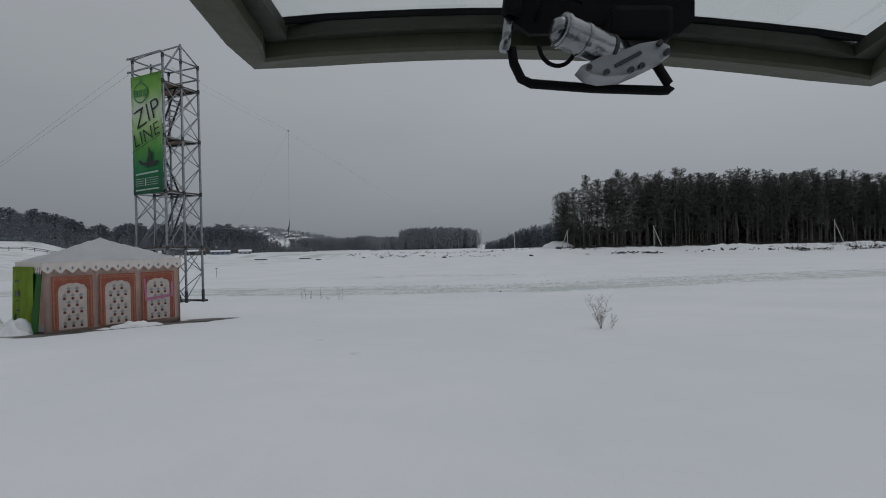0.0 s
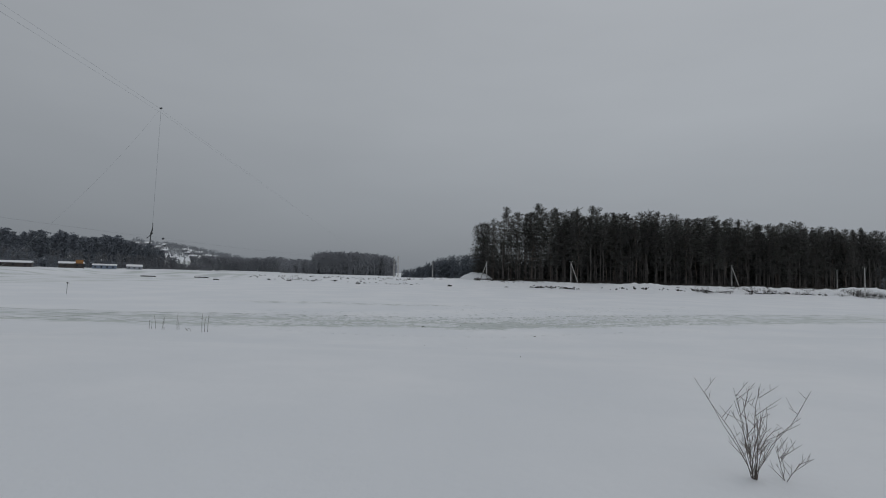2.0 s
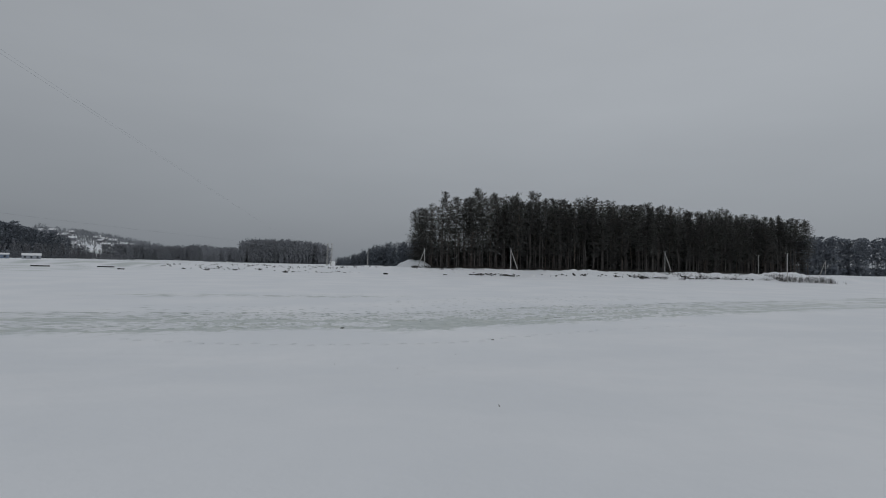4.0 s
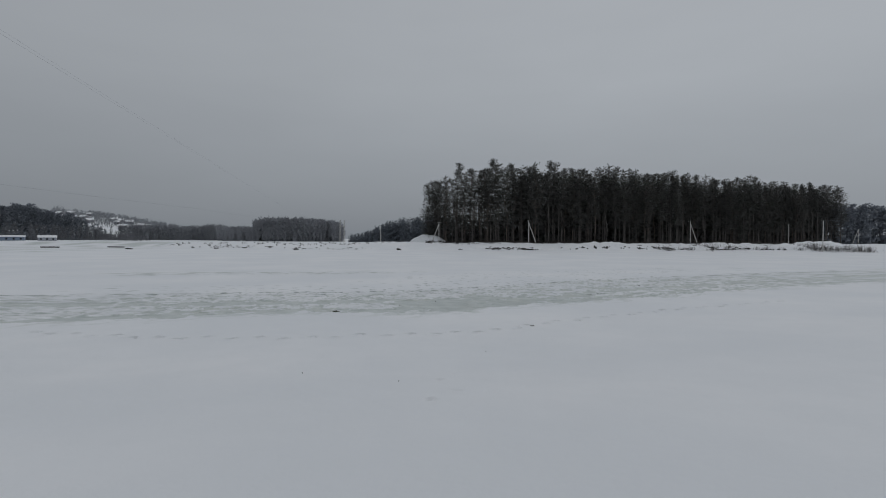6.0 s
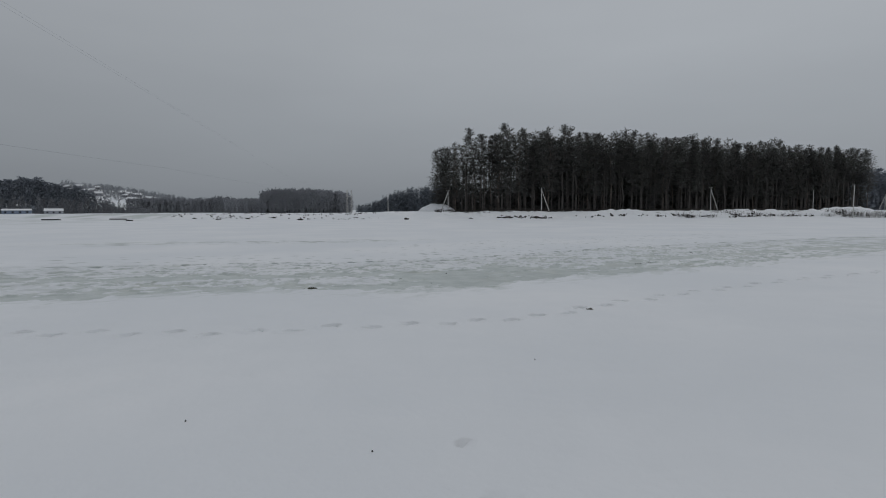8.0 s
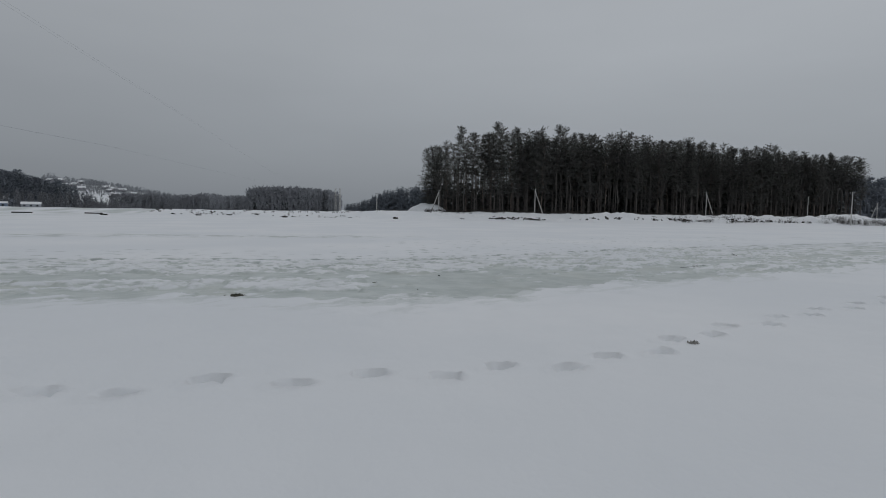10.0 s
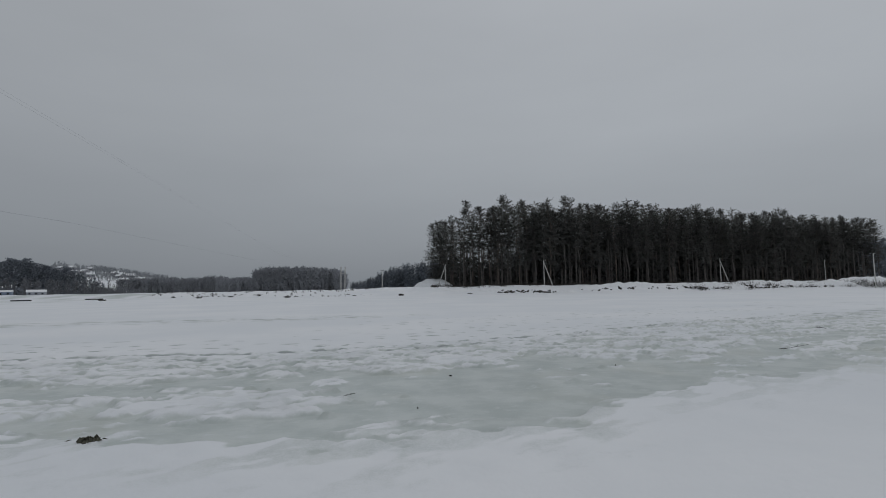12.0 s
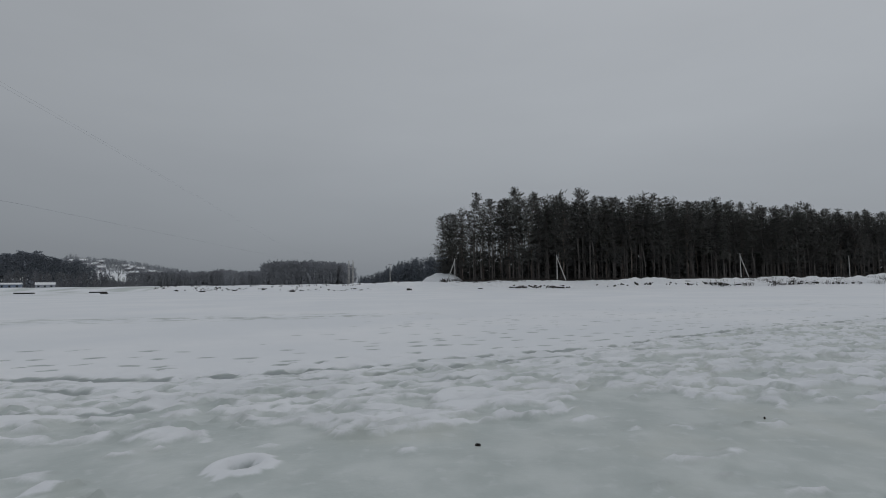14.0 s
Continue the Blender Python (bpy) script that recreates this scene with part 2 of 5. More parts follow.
BANK_Y = [-60, 0, 3.6, 8.4, 12.5, 17.5, 25.8, 28.7, 31.5, 33, 36, 38.6, 44, 47.5, 49]
BANK_Z = [2.9, 2.55, 2.45, 2.28, 2.08, 1.88, 1.45, 1.2, 0.87, 0.68, 0.34, 0.12, 0.06, 0.03, 0.0]
EDGE_X = [-60, -12, -6, -1, 1, 3.7, 6.6, 7.3, 9.4, 11.6, 15.7, 21, 40, 120]
EDGE_Y = [42, 44.5, 46.2, 48.2, 48.4, 47.9, 48.6, 49.9, 50.8, 51.7, 53.6, 56.8, 66, 100]
TENT_X, TENT_Y, TENT_TURN = -6.78, 16.51, 65.0


def base_height(x, y):
    """Height of the snow and ice, without footprints and lumps."""
    x, y = np.asarray(x, float), np.asarray(y, float)
    skew = np.interp(x, EDGE_X, EDGE_Y) - 48.2
    z = np.interp(y - np.clip(skew, -1.5, 60) * sstep(30, 46, y), BANK_Y, BANK_Z)
    far = np.maximum(y - 178 - 45 * sstep(-70, -105, x) - 6 * (fbm(x / 30, y * 0, 3, 5) - 0.5), -135 - x - 0.1 * y + 12 * (fbm(y / 40, x * 0, 3, 6) - 0.5))
    rise = (2.1 - 0.5 * sstep(-10, -40, x)) * sstep(0, 14, far) + 0.9 * (fbm(x / 6, y / 6, 3, 9) - 0.35) * sstep(2, 10, far) * (1 - sstep(60, 120, far))
    z = np.where(y > 46, np.maximum(z, rise), np.maximum(z, rise * sstep(20, 46, y)))
    z = z + 10.5 * sstep(-150, -290, x) * sstep(60, 130, y) * sstep(1.02, 1.30, -x / np.maximum(y - 3, 1))
    z = z + 33 * np.exp(-(((x + 505) / 150) ** 2) - ((y - 745) / 110) ** 2) + 4 * sstep(450, 1100, y)
    return z


CRUST_X = [-90, -30, -10, -4, 0, 3, 7.6, 10, 15, 30, 80]
CRUST_Y = [46, 52.0, 55.0, 55.8, 56.0, 57.3, 59.4, 61, 65, 72, 96]


def cells(x, y, seed):
    """Distance to the nearest of a field of scattered points, and that point's own number."""
    ix, iy = np.floor(x).astype(np.int64), np.floor(y).astype(np.int64)
    best, own = np.full(x.shape, 9.0), np.zeros(x.shape)
    for dx in (-1, 0, 1):
        for dy in (-1, 0, 1):
            px = ix + dx + 0.15 + 0.7 * lattice(ix + dx, iy + dy, seed)
            py = iy + dy + 0.15 + 0.7 * lattice(ix + dx, iy + dy, seed + 1)
            d = np.hypot(x - px, y - py)
            own = np.where(d < best, lattice(ix + dx, iy + dy, seed + 2), own)
            best = np.minimum(best, d)
    return best, own


FAR_X = [-60, -8, 0, 3, 5, 7, 9, 11, 14.3, 19.3, 30, 80]
FAR_Y = [46.5, 51.3, 52.3, 52.7, 53.1, 54.1, 53.9, 54.3, 57.3, 60.3, 66, 92]


def ice_fields(x, y):
    """Bare flooded ice in two strands along the bank, a raised snow crust eaten by round pools, then closed snow.
    Returns how icy the surface is, its darkening for wet slush and for the shade in pits, the pits in the crust, where
    the ice lies open, and where there is no crust."""
    wob = 0.9 * (fbm(x / 1.3, y / 1.3, 4, 21) - 0.5) + 0.9 * (fbm(x / 0.36, y / 0.30, 3, 23) - 0.5)
    e, a, far = np.interp(x, EDGE_X, EDGE_Y), np.interp(x, CRUST_X, CRUST_Y), np.interp(x, FAR_X, FAR_Y)
    d, df = y - e + wob, y - far + 0.8 * wob
    deep = (y - far) / (a - far)
    u, v = x * 0.95 + y * 0.31, -x * 0.31 + y * 0.95
    wu, wv = u + 0.30 * (fbm(u * 2.4, v * 2.4, 2, 45) - 0.5), v + 0.26 * (fbm(u * 2.4 + 9, v * 2.4, 2, 46) - 0.5)
    val = 0.48 * fbm(wu / 1.5, wv / 0.60, 3, 31) + 0.52 * fbm(wu / 0.46, wv / 0.22, 3, 33)
    inner = sstep(3.0, 4.8, x + 0.6 * wob)
    near_strand = sstep(-0.05, 0.35, d) * (1 - sstep(0.8, 1.4, d)) * (1 - 0.35 * sstep(9, 14, x))
    far_strand = sstep(-1.75, -1.35, df) * (1 - sstep(-0.12, 0.10, df))
    whole = sstep(-0.05, 0.5, d) * (1 - sstep(-0.12, 0.10, df)) * inner * (1 - 0.55 * sstep(8.5, 13, x))
    open_ice = np.maximum(np.maximum(near_strand, 0.86 * far_strand), whole)
    lace = np.interp(deep, [-1.5, -0.5, 0.0, 0.12, 0.5, 0.9, 1.0, 1.12, 2.5], [0.43, 0.43, 0.44, 0.45, 0.415, 0.39, 0.36, 0.26, 0.18])
    lace = lace + 0.035 * sstep(6, 12, x) * (deep > 0)
    cover = lace + (0.63 - lace) * open_ice
    cover = cover * np.interp(x, [-60, -25, -8, 30, 70], [0.8, 0.95, 1, 0.98, 0.8])
    clear = cover - val
    bare = sstep(-0.014, 0.014, clear) * sstep(-0.12, 0.10, d)
    # ice just under the crust's edge is still frosted, and the crust itself is soaked near the water
    frosted = bare * (0.62 + 0.38 * sstep(0.0, 0.10, clear + 0.10 * (fbm(u / 0.5, v / 0.3, 4, 37) - 0.5)))
    soaked = (0.40 * sstep(-0.07, 0.0, clear) + 0.46 * sstep(0.52, 0.60, fbm(wu / 0.34, wv / 0.13, 4, 39))) * sstep(0.0, 0.5, d) * (1 - sstep(-0.8, 0.6, y - a))
    # round pools in the crust
    w, own = cells(wu / 0.78, wv / 0.44, 47)
    size = np.interp(deep, [-2.0, -0.2, 0.0, 0.5, 0.95, 1.1, 1.3], [0.40, 0.42, 0.36, 0.34, 0.26, 0.10, 0.0])
    pools = sstep(0.02, -0.02, w - size * (0.35 + 0.85 * own)) * (own > 0.42) * sstep(0.1, 0.5, d)
    w2, own2 = cells(wu / 0.34 + 40, wv / 0.19, 49)
    size2 = np.interp(deep, [-2.0, 0.0, 0.4, 1.0, 1.25], [0.24, 0.32, 0.38, 0.34, 0.0])
    pits = sstep(0.10, -0.12, w2 - size2 * (0.4 + 0.9 * own2)) * (own2 > 0.40) * sstep(0.1, 0.5, d)
    # dark broken seams where the crust gives way to closed snow
    line = y - a + 0.9 * (fbm(x / 2.2, y * 0, 3, 53) - 0.5)
    crack = sstep(0.24, 0.09, abs(line)) * sstep(0.34, 0.42, vnoise(x / 0.55, y * 0 + 3, 54))
    crack = np.maximum(crack, 0.9 * sstep(0.16, 0.05, abs(line + 0.95)) * sstep(0.46, 0.52, vnoise(x / 0.6, y * 0 + 8, 55)))
    crack = np.maximum(crack, 0.8 * sstep(0.12, 0.04, abs(line + 2.0 + 0.4 * vnoise(x / 1.7, y * 0, 56))) * sstep(0.60, 0.66, vnoise(x / 0.5, y * 0 + 18, 58)))
    patch = sstep(0.56, 0.62, fbm(u / 0.7, v / 0.4, 3, 57)) * np.exp(-(((y - 75 - 0.2 * x) / 2.6) ** 2)) * sstep(8, -2, x) * sstep(-32, -18, x)
    slush = sstep(-2.6, 0.1, d) * sstep(0.45, 0.60, fbm((0.8 * x + 0.6 * y) / 0.9, (-0.6 * x + 0.8 * y) / 0.28, 3, 35)) * (d < 0.6)
    on = (d > -2.8)
    ice = np.clip(np.maximum(np.maximum(np.maximum(frosted, soaked), 0.85 * pools), np.maximum(np.maximum(crack, patch), 0.45 * slush)), 0, 1) * on
    wet_shade = np.clip(np.maximum(0.72 * crack, 0.5 * patch), 0, 1) * on
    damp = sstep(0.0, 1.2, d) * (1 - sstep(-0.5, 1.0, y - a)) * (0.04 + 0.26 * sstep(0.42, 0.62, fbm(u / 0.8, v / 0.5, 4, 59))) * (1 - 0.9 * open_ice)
    wet_shade = np.maximum(wet_shade, damp * (1 - bare) * (1 - pools))
    # pits darken too: soaked snow, and their shade given as colour
    wet_shade = np.maximum(wet_shade, 0.30 * pits * on * (1 - bare))
    solid = np.maximum(np.maximum(bare, pools), 0.5 * crack) * on
    return ice, wet_shade, pits * on * (1 - np.maximum(bare, pools)), open_ice, solid


def trail_points():
    line = [(-7.5, 43.3), (-3.2, 42.45), (0.8, 42.3), (2.2, 42.75), (3.7, 43.1), (5.2, 43.35), (6.8, 43.72), (7.6, 44.25), (9.1, 45.45), (10.0, 45.85), (11.2, 46.6), (16.3, 49.4), (23, 52.6)]
    out, side, carry = [], 1, 0.0
    for (x0, y0), (x1, y1) in zip(line, line[1:]):
        seg = math.hypot(x1 - x0, y1 - y0)
        s = carry
        while s < seg:
            ux, uy = (x1 - x0) / seg, (y1 - y0) / seg
            out.append((x0 + ux * s - uy * side * 0.12, y0 + uy * s + ux * side * 0.12, math.atan2(uy, ux) + random.uniform(-0.2, 0.2), 1.0))
            side, s = -side, s + random.uniform(0.66, 0.80)
        carry = s - seg
    return out


PRINTS = trail_points()
dent_rng = random.Random(77)
# dents whose wet slush and wall shade are both given as dark colour
WET_SHADED = []
for row in range(15):
    off = 0.9 + row * 0.95 + dent_rng.uniform(-0.3, 0.3)
    slope = dent_rng.uniform(-0.10, 0.06)
    wx = -16.0 if row < 4 else dent_rng.uniform(-2, 5)
    while wx < 40:
        wy = float(np.interp(wx, CRUST_X, CRUST_Y)) + off + slope * (wx - 8) + dent_rng.uniform(-0.35, 0.35)
        if dent_rng.random() < (0.9 if wx > 5 else 0.8 if wx < 0 else 0.7) * (1 - 0.035 * row):
            WET_SHADED.append((wx, wy, 0.36 + dent_rng.uniform(-0.35, 0.35), dent_rng.uniform(0.6, 1.05)))
        wx += dent_rng.uniform(0.7, 1.25)
for px, py, k in ((-1.1, 18.2, 0.6), (-0.5, 17.3, 0.6), (0.6, 16.2, 0.6), (1.0, 14.6, 0.6), (2.6, 13.0, 0.7), (5.08, 37.6, 0.5), (5.3, 36.4, 0.5), (4.9, 35.6, 0.5)):
    PRINTS.append((px, py, 1.9, k))


def spread_lines(lo, hi, fine, start, end, grow=1.16):
    """Grid lines: even between lo and hi, and ever wider apart out to start and end."""
    mid = list(np.arange(lo, hi, fine))
    up, step = [hi], fine
    while up[-1] < end:
        step *= grow
        up.append(up[-1] + step)
    down, step = [], fine
    v = lo
    while v > start:
        step *= grow
        v -= step
        down.append(v)
    return np.array(down[::-1] + mid + up)


SURFACE = {}


def build_ground():
    xs = spread_lines(-6.0, 21.0, 0.09, -3800, 3800, 1.055)
    y_mid = np.concatenate([np.arange(5, 12.4, 0.17), np.arange(12.4, 19, 0.08), np.arange(19, 35, 0.17), np.arange(35, 38.4, 0.09), np.arange(38.4, 41.5, 0.15), np.arange(41.5, 60.0, 0.065)])
    y_up, step = [60.0], 0.065
    while y_up[-1] < 4200:
        step = min(step * (1.006 if y_up[-1] < 82 else 1.035), 400)
        y_up.append(y_up[-1] + step)
    y_dn, step, v = [], 0.19, 5.0
    while v > -1500:
        step *= 1.3
        v -= step
        y_dn.append(v)
    ys = np.concatenate([y_dn[::-1], y_mid, y_up])
    gx, gy = np.meshgrid(xs, ys)
    z = base_height(gx, gy)
    ice, wet_shade, pits, open_ice, solid = ice_fields(gx, gy)
    on_ice = sstep(-0.5, 0.5, gy - np.interp(gx, EDGE_X, EDGE_Y))
    near = np.exp(-(((gy - 40) / 60) ** 2))
    z = z + (1 - on_ice) * near * (0.10 * (fbm(gx / 5, gy / 5, 4, 61) - 0.5) + 0.045 * (fbm(gx / 0.8, gy / 0.8, 4, 62) - 0.5))
    crust = (0.065 + 0.055 * (fbm(gx / 0.55, gy / 0.40, 2, 63) - 0.45) + 0.085 * (fbm(gx / 0.24, gy / 0.17, 2, 65) - 0.5)) * (1 - 0.35 * open_ice)
    calm = 1 - 0.75 * sstep(0.3, 2.5, gy - np.interp(gx, CRUST_X, CRUST_Y))
    z = z + on_ice * ((1 - solid) * crust * calm - 0.045 * pits * calm + 0.006 * (fbm(gx / 1.2, gy / 1.0, 3, 64) - 0.5)) * (1 - sstep(110, 140, gy))
    z = z + (1 - on_ice) * 0.02 * (gy > 40) * (gy < 60)
    shore = gy - np.interp(gx, EDGE_X, EDGE_Y)
    z = z + 0.11 * (fbm(gx / 0.45, gy / 0.35, 3, 66) - 0.55) * sstep(-2.2, -0.4, shore) * (1 - sstep(0.0, 0.5, shore)) * (1 - 0.8 * solid)
    def window(px, py, half):
        x0, x1 = np.searchsorted(xs, (px - half, px + half))
        y0, y1 = np.searchsorted(ys, (py - half, py + half))
        return slice(y0, y1), slice(x0, x1)

    def oval(win, px, py, ang, long, wide, rough, seed):
        dx, dy = gx[win] - px, gy[win] - py
        u, w = dx * math.cos(ang) + dy * math.sin(ang), -dx * math.sin(ang) + dy * math.cos(ang)
        return np.sqrt((u / long) ** 2 + (w / wide) ** 2) + rough * (vnoise(dx * 9 + px, dy * 9 + py, seed) - 0.5)

    for px, py, ang, k in PRINTS:
        win = window(px, py, 0.6)
        r = oval(win, px, py, ang, 0.175 * k, 0.115 * k, 0.4, 71)
        z[win] += -0.19 * k * (1 - sstep(0.60, 1.06, r)) + 0.035 * k * np.exp(-(((r - 1.3) / 0.28) ** 2))
    # shallow dents: slush and wall shade both go into the dark mask
    for px, py, ang, k in WET_SHADED:
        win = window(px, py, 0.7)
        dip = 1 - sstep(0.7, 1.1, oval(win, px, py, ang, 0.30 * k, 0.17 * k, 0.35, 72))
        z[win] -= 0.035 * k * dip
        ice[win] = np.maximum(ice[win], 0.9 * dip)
        wet_shade[win] = np.maximum(wet_shade[win], 0.62 * dip)
    # an angler's hole in a collar of slush
    hx, hy = 2.80, 51.76
    win = window(hx, hy, 0.8)
    r = np.hypot(gx[win] - hx, (gy[win] - hy) * 0.9) * (1 + 0.25 * (fbm(gx[win] * 3.5, gy[win] * 3.5, 3, 81) - 0.5))
    z[win] = np.where(r < 0.45, 0.06 * np.exp(-(((r - 0.21) / 0.08) ** 2)) - 0.16 * (1 - sstep(0.09, 0.15, r)), z[win])
    ice[win] = np.where(r < 0.30, 0.9 * (1 - sstep(0.11, 0.15, r)), np.where(r < 0.5, 1.0, ice[win]))
    wet_shade[win] = np.where(r < 0.30, 0.9 * (1 - sstep(0.11, 0.15, r)), wet_shade[win])
    c, s = math.cos(radians(TENT_TURN)), math.sin(radians(TENT_TURN))
    tu, tv = (gx - TENT_X) * c + (gy - TENT_Y) * s, -(gx - TENT_X) * s + (gy - TENT_Y) * c
    mud = 1.2 * np.exp(-(((tu - 2.7) / 0.95) ** 2) - ((tv + 0.16 + 0.12 * (tu - 2)) / 0.55) ** 2)
    mud = np.maximum(mud, 1.4 * np.exp(-(((tv + 0.42) / 0.55) ** 2)) * sstep(3.2, 2.1, abs(tu)))
    mud = np.maximum(mud, 1.2 * np.exp(-(((tu + 2.3) / 0.7) ** 2) - ((tv - 0.2) / 0.9) ** 2))
    mud = mud * (0.35 + 1.25 * fbm(gx / 0.45, gy / 0.45, 3, 91))
    z = z - 0.05 * np.clip(mud, 0, 1)
    SURFACE.update(xs=xs, ys=ys, z=z)
    ny, nx = gx.shape
    me = bpy.data.meshes.new("ground")
    verts = np.stack([gx.ravel(), gy.ravel(), z.ravel()], 1)
    i = np.arange(ny * nx).reshape(ny, nx)
    quads = np.stack([i[:-1, :-1].ravel(), i[:-1, 1:].ravel(), i[1:, 1:].ravel(), i[1:, :-1].ravel()], 1)
    me.vertices.add(len(verts))
    me.vertices.foreach_set("co", verts.ravel().astype(np.float32))
    me.loops.add(quads.size)
    me.loops.foreach_set("vertex_index", quads.ravel().astype(np.int32))
    me.polygons.add(len(quads))
    me.polygons.foreach_set("loop_start", np.arange(0, quads.size, 4, dtype=np.int32))
    me.update(calc_edges=True)
    me.shade_smooth()
    for name, field in (("ice", ice), ("wet_shade", wet_shade), ("mud", np.clip(mud, 0, 1))):
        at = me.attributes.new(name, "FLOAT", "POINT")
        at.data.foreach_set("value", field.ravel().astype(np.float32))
    me.materials.append(M_GROUND)
    return tagged(new("ground", me), "snow-covered river bank sloping to mottled grey-green ice", "snow ground", kind="structure")


def zg(x, y):
    return float(base_height(x, y))


ground = build_ground()


def on_surface(x, y):
    """The height of the built ground, with its lumps and footprints."""
    xs, ys, z = SURFACE["xs"], SURFACE["ys"], SURFACE["z"]
    i, j = int(np.searchsorted(xs, x)) - 1, int(np.searchsorted(ys, y)) - 1
    fx, fy = (x - xs[i]) / (xs[i + 1] - xs[i]), (y - ys[j]) / (ys[j + 1] - ys[j])
    return float((z[j, i] * (1 - fx) + z[j, i + 1] * fx) * (1 - fy) + (z[j + 1, i] * (1 - fx) + z[j + 1, i + 1] * fx) * fy)


# ---- pine forest on the far shore ----
def needle_clump(verts, faces, c, size, count, rng):
    """A ragged tuft of needles: small pointed leaves thrown round a centre."""
    for _ in range(count):
        d = Vector((rng.gauss(0, 1), rng.gauss(0, 1), rng.gauss(0, 0.45)))
        p = c + d * size * 0.38
        t = Vector((rng.uniform(-1, 1), rng.uniform(-1, 1), rng.uniform(-0.5, 0.9))).normalized()
        s = t.cross(Vector((rng.uniform(-1, 1), rng.uniform(-1, 1), rng.uniform(-1, 1)))).normalized()
        k = size * rng.uniform(0.45, 0.85)
        n = len(verts)
        verts += [p - t * k * 0.5 + s * k * 0.22, p - t * k * 0.35 - s * k * 0.26, p + t * k * 0.6, p + t * k * 0.15 + s * k * 0.34]
        faces += [(n, n + 1, n + 2), (n, n + 2, n + 3)]


def build_pine(seed, height, crown_from, spread, fullness, spruce=False):
    """A pine: a slightly bent trunk, whorls of limbs that droop low down and lift near the top, and flat pads of needles on them."""
    rng = random.Random(seed)
    top = thing("pine_tree", pose(0, 0, 0), "tall dark spruce among the pines" if spruce else "tall dark green pine with a bare lower trunk", "tree", "pines on the far shore")
    sway = 0.06 if spruce else 0.2
    bend = [Vector((rng.uniform(-sway, sway) * k, rng.uniform(-sway, sway) * k, height * k / 6)) for k in range(7)]
    bm = bmesh.new()
    add_path(bm, bend, 0.21, 0.04, 6)

    def spine(f):
        k = min(int(f * 6), 5)
        return bend[k].lerp(bend[k + 1], f * 6 - k)

    for _ in range(12):
        f = rng.uniform(0.18, crown_from + 0.1)
        a, b = rng.uniform(0, 6.28), rng.uniform(0.5, 1.7)
        p = spine(f)
        add_tube(bm, p, p + Vector((math.cos(a) * b, math.sin(a) * b, rng.uniform(-0.3, 0.2))), 0.035, 0.01, 3, False)
    verts, faces = [], []

    def pad(c, out, size, count):
        """A ragged, mostly level tuft of needled twigs."""
        side = out.cross(Vector((0, 0, 1))).normalized()
        for _ in range(count):
            q = c + out * rng.gauss(0, 0.42) * size + side * rng.gauss(0, 0.40) * size + Vector((0, 0, rng.gauss(0, 0.13) * size))
            t = (out * rng.uniform(0.1, 1.0) + side * rng.gauss(0, 0.8) + Vector((0, 0, rng.gauss(0.22, 0.35)))).normalized()
            w = t.cross(Vector((rng.gauss(0, 0.35), rng.gauss(0, 0.35), 1))).normalized()
            k = size * rng.uniform(0.38, 0.75)
            n = len(verts)
            verts.extend((q - t * k * 0.5, q + w * k * 0.2, q + t * k * 0.75, q - w * k * 0.2))
            faces.extend(((n, n + 1, n + 2), (n, n + 2, n + 3)))

    f = crown_from
    while f < 0.985:
        u = (f - crown_from) / (1 - crown_from)
        if spruce:
            reach = spread * (1 - u) ** 0.85 + 0.15
        else:
            reach = spread * (0.5 + 1.4 * u) if u < 0.35 else spread * (1.0 - 0.80 * ((u - 0.35) / 0.65) ** 1.6)
        reach *= rng.uniform(0.75, 1.15)
        p = spine(f)
        turn = rng.uniform(0, 6.28)
        limbs = rng.choice((4, 5, 5, 6) if spruce else (3, 4, 4, 5))
        for j in range(limbs):
            if rng.random() > fullness:
                continue
            a = turn + 6.28 * j / limbs + rng.uniform(-0.4, 0.4)
            r = reach * rng.uniform(0.6, 1.15) + 0.15
            lift = (-0.42 + 0.2 * u) if spruce else (-0.22 + 0.75 * u) + rng.uniform(-0.15, 0.15)
            out = Vector((math.cos(a), math.sin(a), lift)).normalized()
            tip = p + out * r
            add_tube(bm, p, tip, 0.045, 0.012, 3, False)
            pads = 2 if r < 1.1 else 3 if r < 2.2 else 4
            for i in range(pads):
                g = (0.3 + 0.75 * i / (pads - 1)) if pads > 1 else 0.8
                pad(p + out * r * g + Vector((0, 0, rng.gauss(0.05, 0.1))), out, 0.74 + 0.34 * (1 - u) * rng.random(), 9)
        f += rng.uniform(0.020, 0.036)
    for _ in range(3):
        pad(spine(0.985) + Vector((rng.gauss(0, 0.12), rng.gauss(0, 0.12), rng.uniform(-0.2, 0.4))), Vector((rng.gauss(0, 0.4), rng.gauss(0, 0.4), 1)).normalized(), 0.5, 7)
    part("trunk", bm, M_BARK_UP if seed % 3 == 0 else M_BARK, top)
    raw_mesh("crown", verts, faces, M_NEEDLE, top)
    return top


PINES = [build_pine(*args) for args in ((1, 24.5, 0.34, 3.0, 0.95), (2, 25.2, 0.44, 2.8, 0.9), (3, 24.0, 0.26, 3.2, 0.97), (4, 25.0, 0.48, 3.0, 0.9), (5, 23.0, 0.08, 3.3, 1.0), (6, 24.6, 0.38, 2.7, 0.93), (7, 25.6, 0.30, 2.4, 0.95, True), (8, 24.4, 0.22, 3.0, 0.85))]


def forest_front(x):
    return float(np.interp(x, [-2, 10, 40, 80, 130, 200, 240], [214, 206, 203, 212, 232, 258, 280]))


